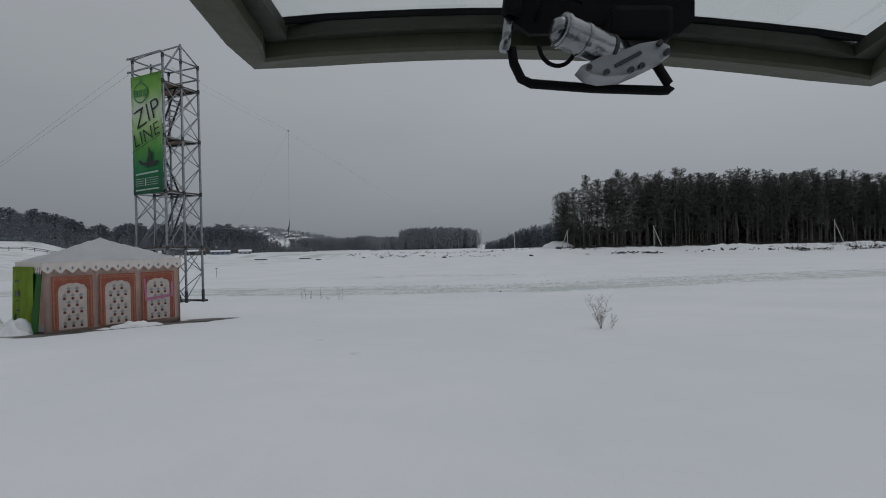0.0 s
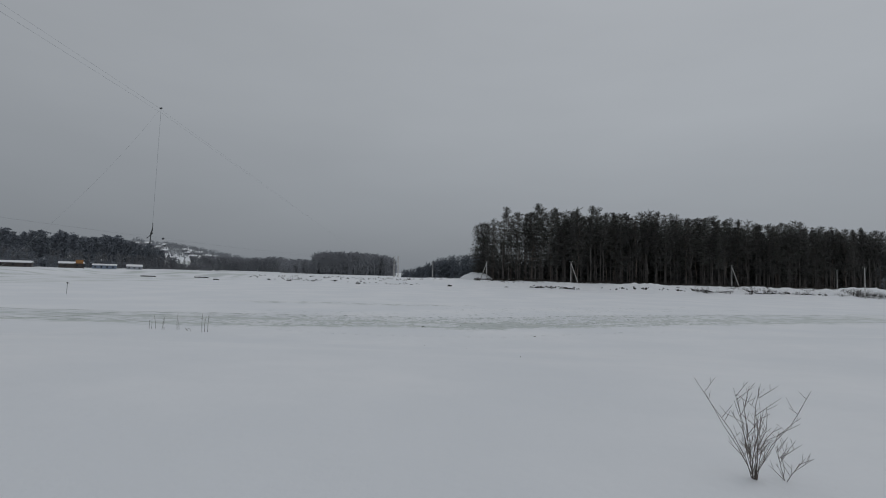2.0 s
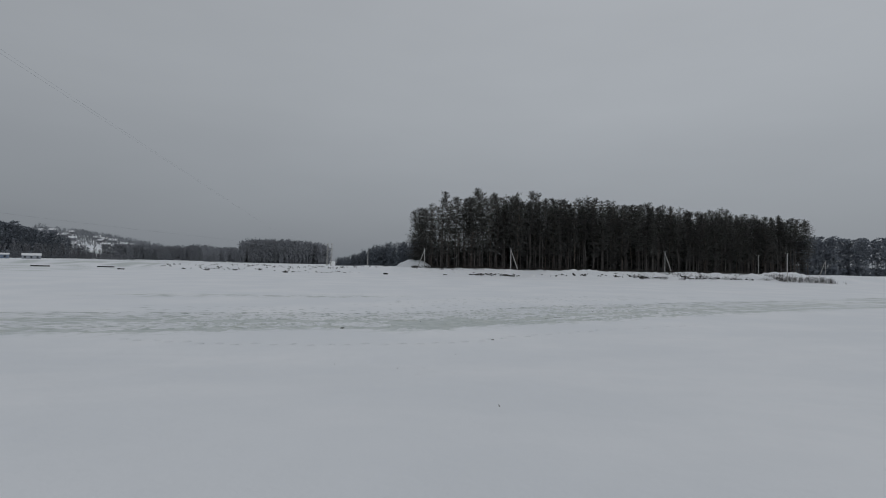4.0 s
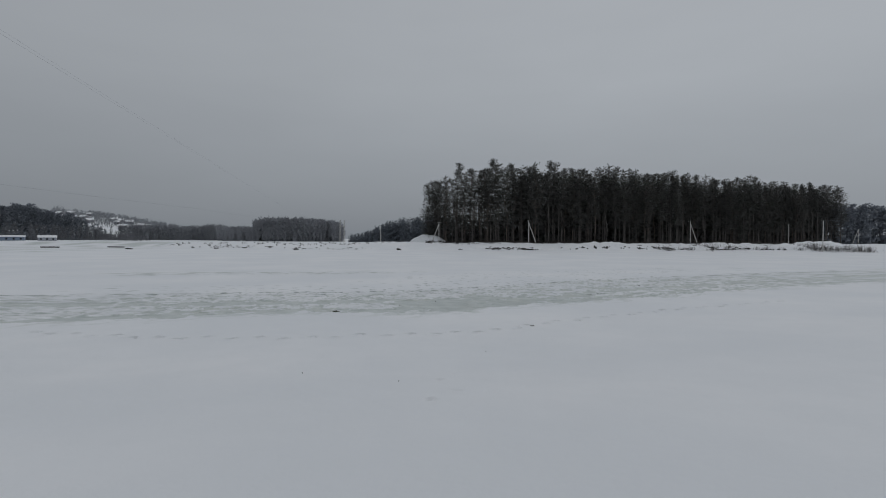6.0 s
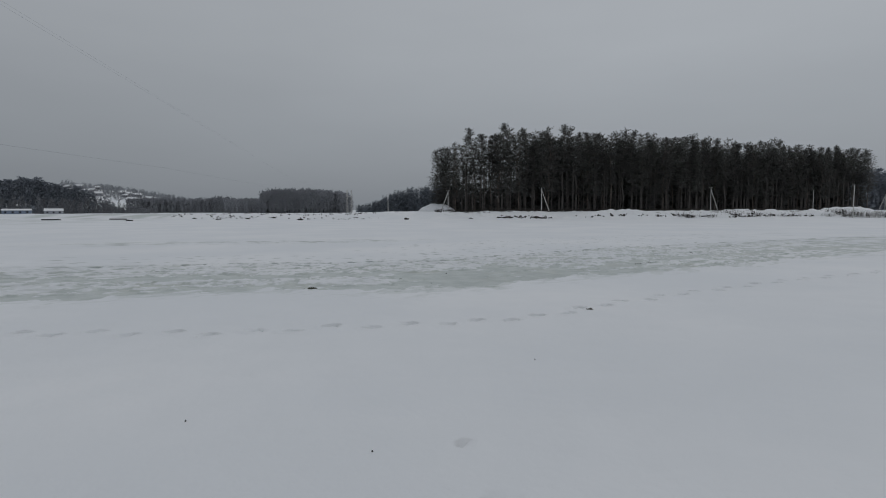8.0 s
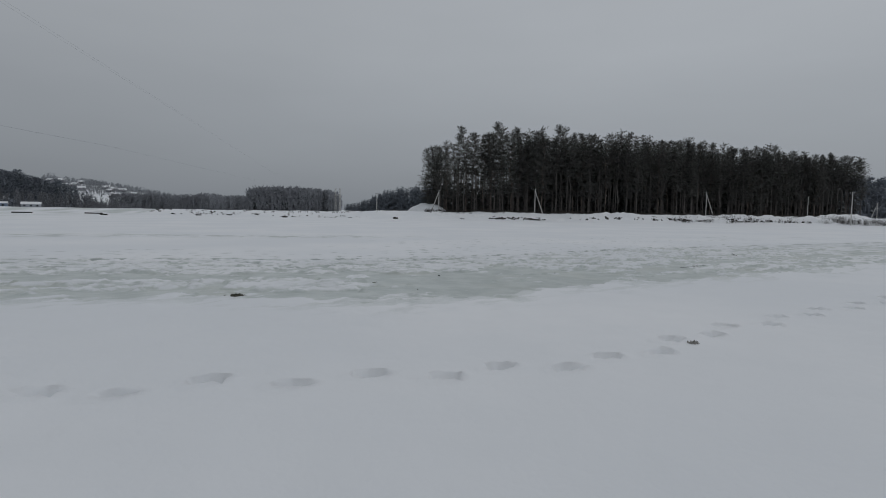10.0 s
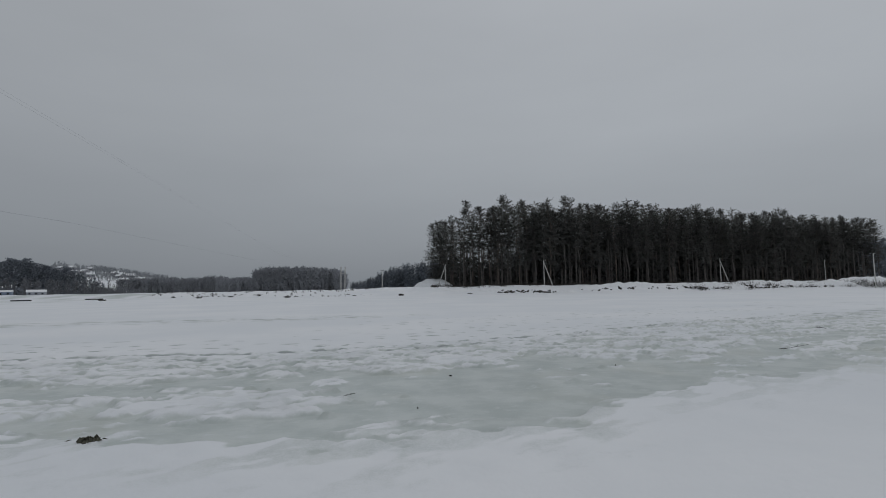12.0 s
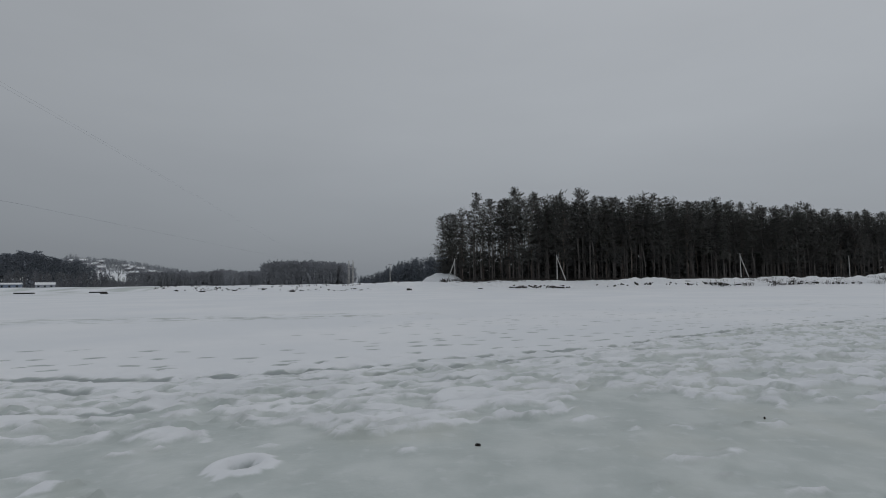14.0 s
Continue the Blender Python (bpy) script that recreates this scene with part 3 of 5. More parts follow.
def forest_height(x):
    return float(np.interp(x, [0, 4, 9, 18, 60, 92, 110, 190], [0.86, 0.92, 1.00, 1.12, 1.13, 1.13, 1.09, 1.09]))


rng = random.Random(11)
spots = []
for row in range(7):
    x = 2.6 + row * 1.3
    while x < 190:
        gap = (2.7 if x < 40 else 3.0) * (1 + row * 0.10)
        y = forest_front(x) + row * 5.0 + rng.uniform(-2.2, 2.2)
        spots.append((x + rng.uniform(-0.8, 0.8), y, row))
        x += gap * rng.uniform(0.6, 1.4)
first = set()
for x, y, row in spots:
    if (row > 2 and x < 36) or (row > 1 and x < 22):
        continue
    k = 4 if x < 6 else rng.choice((4, 4, 7, 2)) if x < 12 else rng.choice((0, 1, 2, 3, 5, 7)) if x < 70 else rng.choice((0, 1, 2, 3, 4, 5, 6, 7))
    s = forest_height(x) * rng.uniform(0.90, 1.04) * (1.05 if k == 4 else 1.0) * (1 - 0.01 * row)
    m = pose(x, y, zg(x, y) - 0.15, 0, 0, rng.uniform(0, 360))
    tree = PINES[k] if k not in first else copy_thing(PINES[k], m)
    first.add(k)
    tree.matrix_world = m @ Matrix.Diagonal((s, s, s, 1))

# the dark understorey behind the front rows
verts, faces = [], []
for k in range(7200):
    x = rng.uniform(40, 188) if rng.random() < 0.86 else rng.uniform(5, 44)
    y = forest_front(x) + rng.uniform(6, 46)
    deep = (y - forest_front(x)) / 46
    h = abs(rng.gauss(0, 6.5)) if k % 3 else rng.uniform(0, 21) * deep
    if x < 44:
        h *= 0.8
    needle_clump(verts, faces, Vector((x, y, zg(x, y) + h * 0.9 + 0.3)), rng.uniform(1.3, 2.6), 6, rng)
tagged(raw_mesh("forest_understorey", verts, faces, M_NEEDLE), "dark spruce undergrowth among the pine trunks", "undergrowth", kind="stuff")
verts, faces = [], []
for _ in range(700):
    x = rng.uniform(5, 186)
    y = forest_front(x) + rng.uniform(-2, 40)
    z = zg(x, y)
    r = rng.uniform(0.08, 0.16)
    n = len(verts)
    for a, zz, rr in ((0, -0.2, r), (0, rng.uniform(13, 19), r * 0.6)):
        for q in range(4):
            verts.append((x + rr * math.cos(q * 1.571), y + rr * math.sin(q * 1.571), z + zz))
    faces += [(n + q, n + (q + 1) % 4, n + 4 + (q + 1) % 4, n + 4 + q) for q in range(4)]
tagged(raw_mesh("forest_trunks", verts, faces, M_BARK), "bare slender trunks deep in the pine forest", "undergrowth", kind="stuff")


# ---- woods farther off ----
def far_spruces(name, places, label, material):
    """Spruces in the distance: a thin trunk and ragged tiers of needles that narrow to a point."""
    verts, faces = [], []
    for x, y, h in places:
        z = zg(x, y) - 0.3
        n = len(verts)
        verts += [(x - 0.12, y, z), (x + 0.12, y, z), (x, y, z + h)]
        faces.append((n, n + 1, n + 2))
        wide = h * rng.uniform(0.13, 0.19)
        for k in range(30):
            f = (k + rng.random()) / 30
            r = wide * (1 - f) ** 0.9 * rng.uniform(0.35, 1.1)
            a = rng.uniform(0, 6.283)
            needle_clump(verts, faces, Vector((x + r * math.cos(a), y + r * math.sin(a), z + h * (0.03 + 0.92 * f))), h * (0.05 + 0.08 * (1 - f)), 6, rng)
    return tagged(raw_mesh(name, verts, faces, material), label, "woods", kind="stuff")


def far_pines(name, places, label, material, tufts=16):
    """Pines in the distance: a trunk and a crown of ragged lumps of needles, thinner towards the foot."""
    verts, faces = [], []
    for x, y, h in places:
        z = zg(x, y) - 0.3
        n = len(verts)
        w = 0.011 * h
        verts += [(x - w, y, z), (x + w, y, z), (x, y + w, z), (x, y, z + h * 0.95)]
        faces += [(n, n + 1, n + 3), (n + 1, n + 2, n + 3), (n + 2, n, n + 3)]
        low = rng.uniform(0.12, 0.4)
        for _ in range(tufts):
            f = low + (0.97 - low) * rng.random() ** 0.8
            u = (f - low) / (1 - low)
            r = h * 0.12 * math.sqrt(rng.random()) * (1.15 - u) ** 0.6
            a = rng.uniform(0, 6.283)
            needle_clump(verts, faces, Vector((x + r * math.cos(a), y + r * math.sin(a), z + h * f)), h * rng.uniform(0.055, 0.085), 8, rng)
        needle_clump(verts, faces, Vector((x, y, z + h * 0.95)), h * 0.06, 5, rng)
        for _ in range(4):
            needle_clump(verts, faces, Vector((x + rng.gauss(0, 0.12) * h, y, z + h * rng.uniform(0.02, 0.2))), h * 0.13, 4, rng)
    return tagged(raw_mesh(name, verts, faces, material), label, "woods", kind="stuff")


def far_bare_trees(name, places, label, material):
    verts, faces = [], []

    def blade(a, b, w):
        d = (b - a)
        s = d.cross(Vector((rng.uniform(-1, 1), rng.uniform(-1, 1), 0.1))).normalized() * w
        n = len(verts)
        verts.extend((a - s, a + s, b))
        faces.append((n, n + 1, n + 2))

    for x, y, h in places:
        base = Vector((x, y, zg(x, y) - 0.3))
        blade(base, base + Vector((rng.uniform(-0.6, 0.6), 0, h)), 0.022 * h)
        blade(base, base + Vector((rng.uniform(-0.6, 0.6), 0.2, h * 0.9)), 0.02 * h)
        for _ in range(32):
            f = rng.uniform(0.02, 0.9)
            p = base + Vector((0, 0, h * f))
            a = rng.uniform(0, 6.28)
            r = h * rng.uniform(0.06, 0.17)
            q = p + Vector((math.cos(a) * r, math.sin(a) * r, h * rng.uniform(0.08, 0.24) * (1.1 - f * 0.6)))
            blade(p, q, 0.016 * h)
            for _ in range(2):
                e = p.lerp(q, rng.uniform(0.4, 1.0))
                blade(e, e + Vector((rng.uniform(-0.07, 0.07), rng.uniform(-0.07, 0.07), rng.uniform(0.02, 0.1))) * h, 0.02 * h)
    return tagged(raw_mesh(name, verts, faces, material), label, "woods", kind="stuff")


def scatter(n, x0, x1, y0, y1, h0, h1, depth, shape=None):
    out = []
    for _ in range(n):
        f = rng.random()
        x, y = x0 + (x1 - x0) * f, y0 + (y1 - y0) * f + rng.uniform(0, depth)
        out.append((x, y, rng.uniform(h0, h1) * (shape(f) if shape else 1)))
    return out


def along(fs, hs):
    return lambda f: float(np.interp(f, fs, hs))


# the haze on these woods is only in their paler materials
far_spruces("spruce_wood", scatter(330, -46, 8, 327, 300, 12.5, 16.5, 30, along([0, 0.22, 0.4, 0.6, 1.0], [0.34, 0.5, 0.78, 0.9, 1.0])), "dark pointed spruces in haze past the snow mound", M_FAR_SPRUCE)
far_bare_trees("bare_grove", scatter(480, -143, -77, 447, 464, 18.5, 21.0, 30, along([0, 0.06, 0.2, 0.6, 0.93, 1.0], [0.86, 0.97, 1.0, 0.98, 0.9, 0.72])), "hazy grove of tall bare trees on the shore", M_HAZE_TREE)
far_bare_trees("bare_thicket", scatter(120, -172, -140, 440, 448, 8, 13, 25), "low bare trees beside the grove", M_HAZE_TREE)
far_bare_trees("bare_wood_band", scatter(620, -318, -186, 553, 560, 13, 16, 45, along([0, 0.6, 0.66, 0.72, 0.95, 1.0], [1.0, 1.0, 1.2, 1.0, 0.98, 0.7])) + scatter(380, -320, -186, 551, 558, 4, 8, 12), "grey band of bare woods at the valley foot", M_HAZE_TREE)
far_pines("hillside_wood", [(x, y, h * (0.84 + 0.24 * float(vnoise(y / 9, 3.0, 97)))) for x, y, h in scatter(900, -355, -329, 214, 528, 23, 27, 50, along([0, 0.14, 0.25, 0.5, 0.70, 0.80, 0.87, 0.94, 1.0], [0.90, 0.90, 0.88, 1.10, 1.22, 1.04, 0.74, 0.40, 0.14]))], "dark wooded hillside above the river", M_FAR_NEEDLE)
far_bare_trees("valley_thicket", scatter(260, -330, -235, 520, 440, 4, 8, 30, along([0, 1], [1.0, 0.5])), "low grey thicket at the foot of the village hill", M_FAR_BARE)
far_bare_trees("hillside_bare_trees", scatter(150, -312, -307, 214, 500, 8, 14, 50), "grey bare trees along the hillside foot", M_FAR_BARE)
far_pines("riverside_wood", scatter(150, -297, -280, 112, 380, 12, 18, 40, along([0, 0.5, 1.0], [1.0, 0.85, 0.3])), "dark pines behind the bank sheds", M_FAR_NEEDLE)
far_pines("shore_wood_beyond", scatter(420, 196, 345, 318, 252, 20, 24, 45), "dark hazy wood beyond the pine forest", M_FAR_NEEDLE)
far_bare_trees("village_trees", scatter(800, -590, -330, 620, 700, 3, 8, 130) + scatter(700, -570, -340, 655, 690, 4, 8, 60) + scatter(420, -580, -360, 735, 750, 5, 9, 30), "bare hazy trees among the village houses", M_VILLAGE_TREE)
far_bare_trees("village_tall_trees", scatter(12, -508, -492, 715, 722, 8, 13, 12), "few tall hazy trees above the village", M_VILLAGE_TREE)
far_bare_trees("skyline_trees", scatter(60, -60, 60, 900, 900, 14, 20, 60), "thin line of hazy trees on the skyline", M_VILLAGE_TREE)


# ---- far shore: poles, mound, logs, shrubs ----
def power_pole(x, y, h, brace, side):
    z = zg(x, y)
    top = thing("power_pole", pose(x, y, z), "grey concrete power pole with a slanting brace" if brace else "single grey wooden pole on the shore", "pole", "poles on the far shore")
    bm = bmesh.new()
    add_tube(bm, (0, 0, -0.4), (0, 0, h), 0.15, 0.10, 8)
    part("post", bm, M_CONCRETE, top)
    if brace:
        bm = bmesh.new()
        add_tube(bm, (side * h * 0.36, 0.3, -0.4), (0.0, 0.12, h * 0.93), 0.15, 0.11, 8)
        part("brace", bm, M_CONCRETE, top)
    bm = bmesh.new()
    add_box(bm, (1.3, 0.1, 0.1), pose(0, 0.12, h - 0.25), 0.01)
    part("crossarm", bm, M_DARK_STEEL, top)
    for dx in (-0.55, 0.0, 0.55):
        bm = bmesh.new()
        add_tube(bm, (dx, 0.12, h - 0.2), (dx, 0.12, h + 0.02), 0.05, 0.035, 8)
        part("insulator", bm, M_CONCRETE, top)
    return top


for x, y, h, brace, side in ((36.0, 194.0, 7.4, True, 1), (98.0, 210.5, 8.4, True, 1), (6.6, 197.5, 7.0, True, -1), (212.0, 272.0, 7.6, True, -1), (124.0, 181.0, 9.6, False, 1), (150.0, 233.0, 8.2, False, 1), (-15.4, 222.0, 6.6, False, 1)):
    power_pole(x, y, h, brace, side)


def lattice_mast(x, y, h):
    top = thing("lattice_mast", pose(x, y, zg(x, y)), "pair of thin grey lattice masts in the distance", "mast")
    for dx in (-1.1, 1.1):
        bm = bmesh.new()
        for sx in (-0.35, 0.35):
            for sy in (-0.35, 0.35):
                add_tube(bm, (dx + sx, sy, -0.3), (dx + sx * 0.7, sy * 0.7, h), 0.07, 0.06, 4)
        for k in range(9):
            za, zb = h * k / 9, h * (k + 1) / 9
            add_tube(bm, (dx - 0.33, -0.33, za), (dx + 0.33, -0.33, zb), 0.05, n=4)
            add_tube(bm, (dx - 0.33, 0.33, zb), (dx + 0.33, 0.33, za), 0.05, n=4)
        part("mast", bm, M_CONCRETE, top)
    bm = bmesh.new()
    add_box(bm, (3.2, 0.3, 0.3), pose(0, 0, h * 0.72), 0.02)
    part("crossbeam", bm, M_CONCRETE, top)


lattice_mast(-44.5, 303.0, 12.3)


def snow_heap(name, x, y, sx, sy, h, seed, label, turn=0.0):
    n = 34
    ct, st = math.cos(radians(turn)), math.sin(radians(turn))
    verts, faces = [], []
    for j in range(n + 1):
        for i in range(n + 1):
            u, v = i / n * 2 - 1, j / n * 2 - 1
            r = math.hypot(u, v)
            k = max(0.0, 1 - r**1.7)
            bump = float(fbm(u * 2.2 + seed, v * 2.2, 3, seed)) - 0.45
            fr = 0.9 if sx > 2 else 3.2
            rough = float(fbm(u * sx * fr + seed, v * sy * fr, 3, seed + 20)) - 0.5
            z = h * k**0.8 * (1 + 0.9 * bump) + (min(0.7, 1.3 * h) * rough * min(1.0, 3 * k) if h < 2 else 0.0) - 0.08
            wx, wy = x + u * sx * ct - v * sy * st, y + u * sx * st + v * sy * ct
            verts.append((u * sx, v * sy, (z if r < 1 else -0.15) + zg(wx, wy) - zg(x, y)))
    for j in range(n):
        for i in range(n):
            a = j * (n + 1) + i
            faces.append((a, a + 1, a + n + 2, a + n + 1))
    ob = raw_mesh(name, verts, faces, M_SNOW, smooth=True)
    ob.matrix_world = pose(x, y, zg(x, y), 0, 0, turn)
    return tagged(ob, label, "snow heap")


snow_heap("snow_mound", 3.0, 209.0, 6.8, 4.5, 3.0, 3, "tall white ploughed snow mound beside the pines")
for k, (x, y, sx, h) in enumerate(((62, 186, 9, 1.0), (75, 187, 6, 0.8), (116, 186, 8, 1.2), (96, 189, 8, 0.8), (20, 185, 5, 0.6), (134, 196, 9, 1.2), (88, 184, 4, 0.9), (48, 185, 4.5, 0.8), (33, 186, 7, 0.7), (56, 187, 6, 0.8), (82, 186, 6, 1.0), (105, 187, 7, 1.1), (40, 183, 3, 0.5), (10, 186, 5, 0.6))):
    snow_heap("snow_ridge", x, y, sx, 2.6, h, 5 + k, "low lumpy heap of ploughed snow along the shore")


def drift_log(x, y, length, r, turn, seed):
    g = random.Random(seed)
    bm = bmesh.new()
    pts = [(length * (k / 4 - 0.5), g.uniform(-0.12, 0.12), r * 0.8 + g.uniform(-0.05, 0.08)) for k in range(5)]
    add_path(bm, pts, r, r * 0.7, 7)
    for _ in range(4):
        p = Vector(pts[g.randrange(1, 4)])
        add_tube(bm, p, p + Vector((g.uniform(-0.9, 0.9), g.uniform(-0.5, 0.5), g.uniform(0.0, 0.25))), r * 0.4, r * 0.15, 5)
    ob = part("driftwood_log", bm, M_TWIG, smooth=True)
    ob.matrix_world = pose(x, y, zg(x, y) - 0.12, 0, 0, turn)
    return tagged(ob, "dark driftwood log lying on the snowy shore", "log", "logs on the far shore")


for k, (x, y, ln, r) in enumerate(((33, 181, 6.0, 0.34), (-5.4, 177, 2.6, 0.45), (48, 183, 2.0, 0.3), (51, 182, 1.4, 0.25), (59, 184, 2.0, 0.3), (66, 185, 1.6, 0.35), (70, 185, 2.4, 0.28), (-36, 178, 3.0, 0.40), (-52, 180, 2.4, 0.3), (-60, 179, 3.0, 0.3), (-68, 181, 2.2, 0.3), (-45, 182, 1.6, 0.35), (85, 186, 2.4, 0.3), (22, 181, 1.6, 0.25), (13, 180, 1.4, 0.22), (-84, 176, 4.0, 0.3), (78, 183, 1.5, 0.3), (92, 187, 2.4, 0.3))):
    drift_log(x, y + 1.5, ln * (0.8 if x > 0 else 0.45), r * 0.85, rng.uniform(-25, 25), 40 + k)


def dry_shrubs(name, places, label):
    verts, faces = [], []
    for x, y, h in places:
        z = zg(x, y) - 0.05
        for _ in range(7):
            a = Vector((x + rng.uniform(-0.5, 0.5), y + rng.uniform(-0.4, 0.4), z))
            b = a + Vector((rng.uniform(-0.4, 0.4), rng.uniform(-0.3, 0.3), 1)) * h * rng.uniform(0.5, 1)
            s = Vector((0.03, 0.02, 0)) * (1 + h * 0.4)
            n = len(verts)
            verts += [a - s, a + s, b]
            faces.append((n, n + 1, n + 2))
            for _ in range(2):
                e = a.lerp(b, rng.uniform(0.4, 0.9))
                f = e + Vector((rng.uniform(-0.4, 0.4), rng.uniform(-0.3, 0.3), rng.uniform(0.1, 0.5))) * h * 0.6
                n = len(verts)
                verts += [e - s * 0.7, e + s * 0.7, f]
                faces.append((n, n + 1, n + 2))
    return tagged(raw_mesh(name, verts, faces, M_TWIG), label, "shrubs", kind="stuff")


dry_shrubs("shore_shrubs", scatter(340, 74, 132, 180, 184, 0.5, 1.5, 8) + scatter(120, 122, 142, 180, 178, 1.2, 2.4, 7), "brown bare shrubs and dry grass on the shore")
dry_shrubs("forest_edge_grass", scatter(900, 2, 150, 186, 208, 0.4, 1.3, 14), "dry grass at the forest edge")
dry_shrubs("left_shore_grass", scatter(70, -80, -5, 186, 187, 0.3, 0.7, 8), "dry grass tufts on the shore")


def shore_clods():
    """Dark clods of earth and broken bark thrown up along the far shore."""
    verts, faces = [], []
    for _ in range(290):
        mid = rng.choice((24, 33, 33, 50, 58, 66, 73, 77, 84, 92, 101, 112, -36, -52, -58, -62, -20, -26))
        x = mid + rng.gauss(0, 2.6)
        y = 181.2 + 0.02 * abs(x) + rng.random() ** 1.5 * 3
        r = rng.uniform(0.07, 0.24)
        c = Vector((x, y, zg(x, y) + 0.02 + 0.2 * (x > 20)))
        n = len(verts)
        for k in range(6):
            a = k * 1.047
            verts.append(c + Vector((math.cos(a) * r * rng.uniform(0.9, 3.0), math.sin(a) * r, -0.35)))
        for k in range(6):
            a = k * 1.047 + 0.4
            verts.append(c + Vector((math.cos(a) * r * rng.uniform(0.6, 1.9), math.sin(a) * r * 0.7, r * rng.uniform(0.2, 0.7))))
        verts.append(c + Vector((rng.uniform(-0.1, 0.1), 0, r * 0.9)))
        faces += [(n + k, n + (k + 1) % 6, n + 6 + (k + 1) % 6, n + 6 + k) for k in range(6)]
        faces += [(n + 6 + k, n + 6 + (k + 1) % 6, n + 12) for k in range(6)]
    return tagged(raw_mesh("shore_clods", verts, faces, M_TWIG), "dark clods of earth and bark in the broken shore snow", "clods", kind="stuff")


shore_clods()


# ---- scaffold tower of the zip line ----
TOWER = (-16.49, 29.23)
TOWER_TURN = -8.1
SIDE = 2.56
BASE_Z = zg(-17.5, 30.5) - 0.02
DECKS = [z - BASE_Z for z in (4.45, 7.85, 11.2, 14.45)]
TOP = 16.1 - BASE_Z


def build_tower():
    # local x runs along the banner's face, local y away from the viewer's side; the front corner is the origin
    top = thing("scaffold_tower", pose(*TOWER, BASE_Z, 0, 0, TOWER_TURN), "tall galvanised scaffold tower with ladders and plywood decks", "tower")
    S = SIDE
    corners = {"front": (0, 0), "side": (0, S), "left": (-S, 0), "back": (-S, S), "mid_side": (0, S / 2), "mid_left": (-S, S / 2)}
    for key, (x, y) in corners.items():
        h = TOP if key in ("side", "left", "back") else TOP + (0.95 if key == "mid_side" else 0.1)
        bm = bmesh.new()
        add_tube(bm, (x, y, -0.05), (x, y, h), 0.072, n=10)
        part("standard", bm, M_STEEL, top, smooth=True)
        bm = bmesh.new()
        add_box(bm, (0.2, 0.2, 0.03), pose(x, y, 0.01), 0.004)
        part("base_plate", bm, M_DARK_STEEL, top)
        for k in range(6):
            zc, half, r = ((DECKS[k] if k < 4 else TOP - 0.1) - 0.03, 0.13, 0.088) if k < 5 else (0.4, 0.35, 0.095)
            bm = bmesh.new()
            add_tube(bm, (x, y, zc - half), (x, y, zc + half), r, n=10)
            part("coupler", bm, M_DARK_STEEL, top)
    faces = [(corners["front"], corners["mid_side"]), (corners["mid_side"], corners["side"]), (corners["left"], corners["front"]), (corners["back"], corners["side"]), (corners["left"], corners["mid_left"]), (corners["mid_left"], corners["back"])]
    levels = [0.25] + DECKS
    for i, (a, b) in enumerate(faces):
        for k in range(len(levels) - 1):
            z0, z1 = levels[k], levels[k + 1]
            bm = bmesh.new()
            add_tube(bm, (*a, z1 - 0.08), (*b, z1 - 0.08), 0.038, n=8)
            part("ledger", bm, M_STEEL, top, smooth=True)
            zm = (z0 + z1) / 2
            for u, v in (((*a, z0), (*b, zm)), ((*b, z0), (*a, zm)), ((*a, zm), (*b, z1 - 0.1)), ((*b, zm), (*a, z1 - 0.1))):
                if (i + k) % 2 and u[2] == z0 and u[:2] == b:
                    continue
                bm = bmesh.new()
                add_tube(bm, u, v, 0.027, n=6)
                part("brace", bm, M_STEEL, top, smooth=True)
    # guard rails round the top, reaching past the banner's side
    for zr in (DECKS[3] + 0.75, TOP - 0.08):
        for a, b in (((0, S), (-S, S)), ((0.02, -0.05), (0, S + 0.1)), ((-S, -0.3), (-S, S + 0.1)), ((-S - 0.2, -0.2), (0.1, -0.2))):
            bm = bmesh.new()
            add_tube(bm, (*a, zr), (*b, zr + (0.12 if b[1] < 0 else 0)), 0.055, n=8)
            part("guard_rail", bm, M_STEEL, top, smooth=True)
    bm = bmesh.new()
    add_tube(bm, (0, 0, DECKS[3] + 0.5), (0, S / 2, TOP + 0.85), 0.055, n=8)
    add_tube(bm, (0, S / 2, TOP + 0.85), (-S, S / 2, TOP + 0.75), 0.05, n=8)
    add_tube(bm, (0, S / 2, TOP + 0.85), (0, S, TOP - 0.05), 0.045, n=8)
    add_tube(bm, (-S, S / 2, TOP + 0.75), (-S, 0, TOP - 0.1), 0.045, n=8)
    part("top_frame", bm, M_STEEL, top, smooth=True)
    # decks of plywood sheets on joists
    for k, zd in enumerate(DECKS):
        for j in range(4):
            if k < 3 and j == (0 if k % 2 else 3):
                continue
            bm = bmesh.new()
            add_box(bm, (S / 4 - 0.02, S - 0.15, 0.035), pose(-S + S / 8 + j * S / 4, S / 2, zd + 0.02), 0.004)
            part("deck_board", bm, M_DECK, top)
        for j in (0.05, 0.5, 0.95):
            bm = bmesh.new()
            add_box(bm, (S, 0.06, 0.10), pose(-S / 2, S * j, zd - 0.05), 0.005)
            part("joist", bm, M_DARK_STEEL, top)
    # steep ladders from deck to deck
    runs = [0.1] + DECKS[:3]
    for k, z0 in enumerate(runs):
        z1 = DECKS[k]
        xa, xb = (-S + 0.35, -0.45) if k % 2 else (-0.45, -S + 0.45)
        yl = S * (0.62 if k % 2 else 0.4)
        for dy in (-0.3, 0.3):
            bm = bmesh.new()
            d = Vector((xb - xa, 0, z1 - z0))
            ang = math.degrees(math.atan2(d.x, d.z))
            add_box(bm, (0.13, 0.045, d.length), pose((xa + xb) / 2, yl + dy, (z0 + z1) / 2, 0, ang, 0), 0.004)
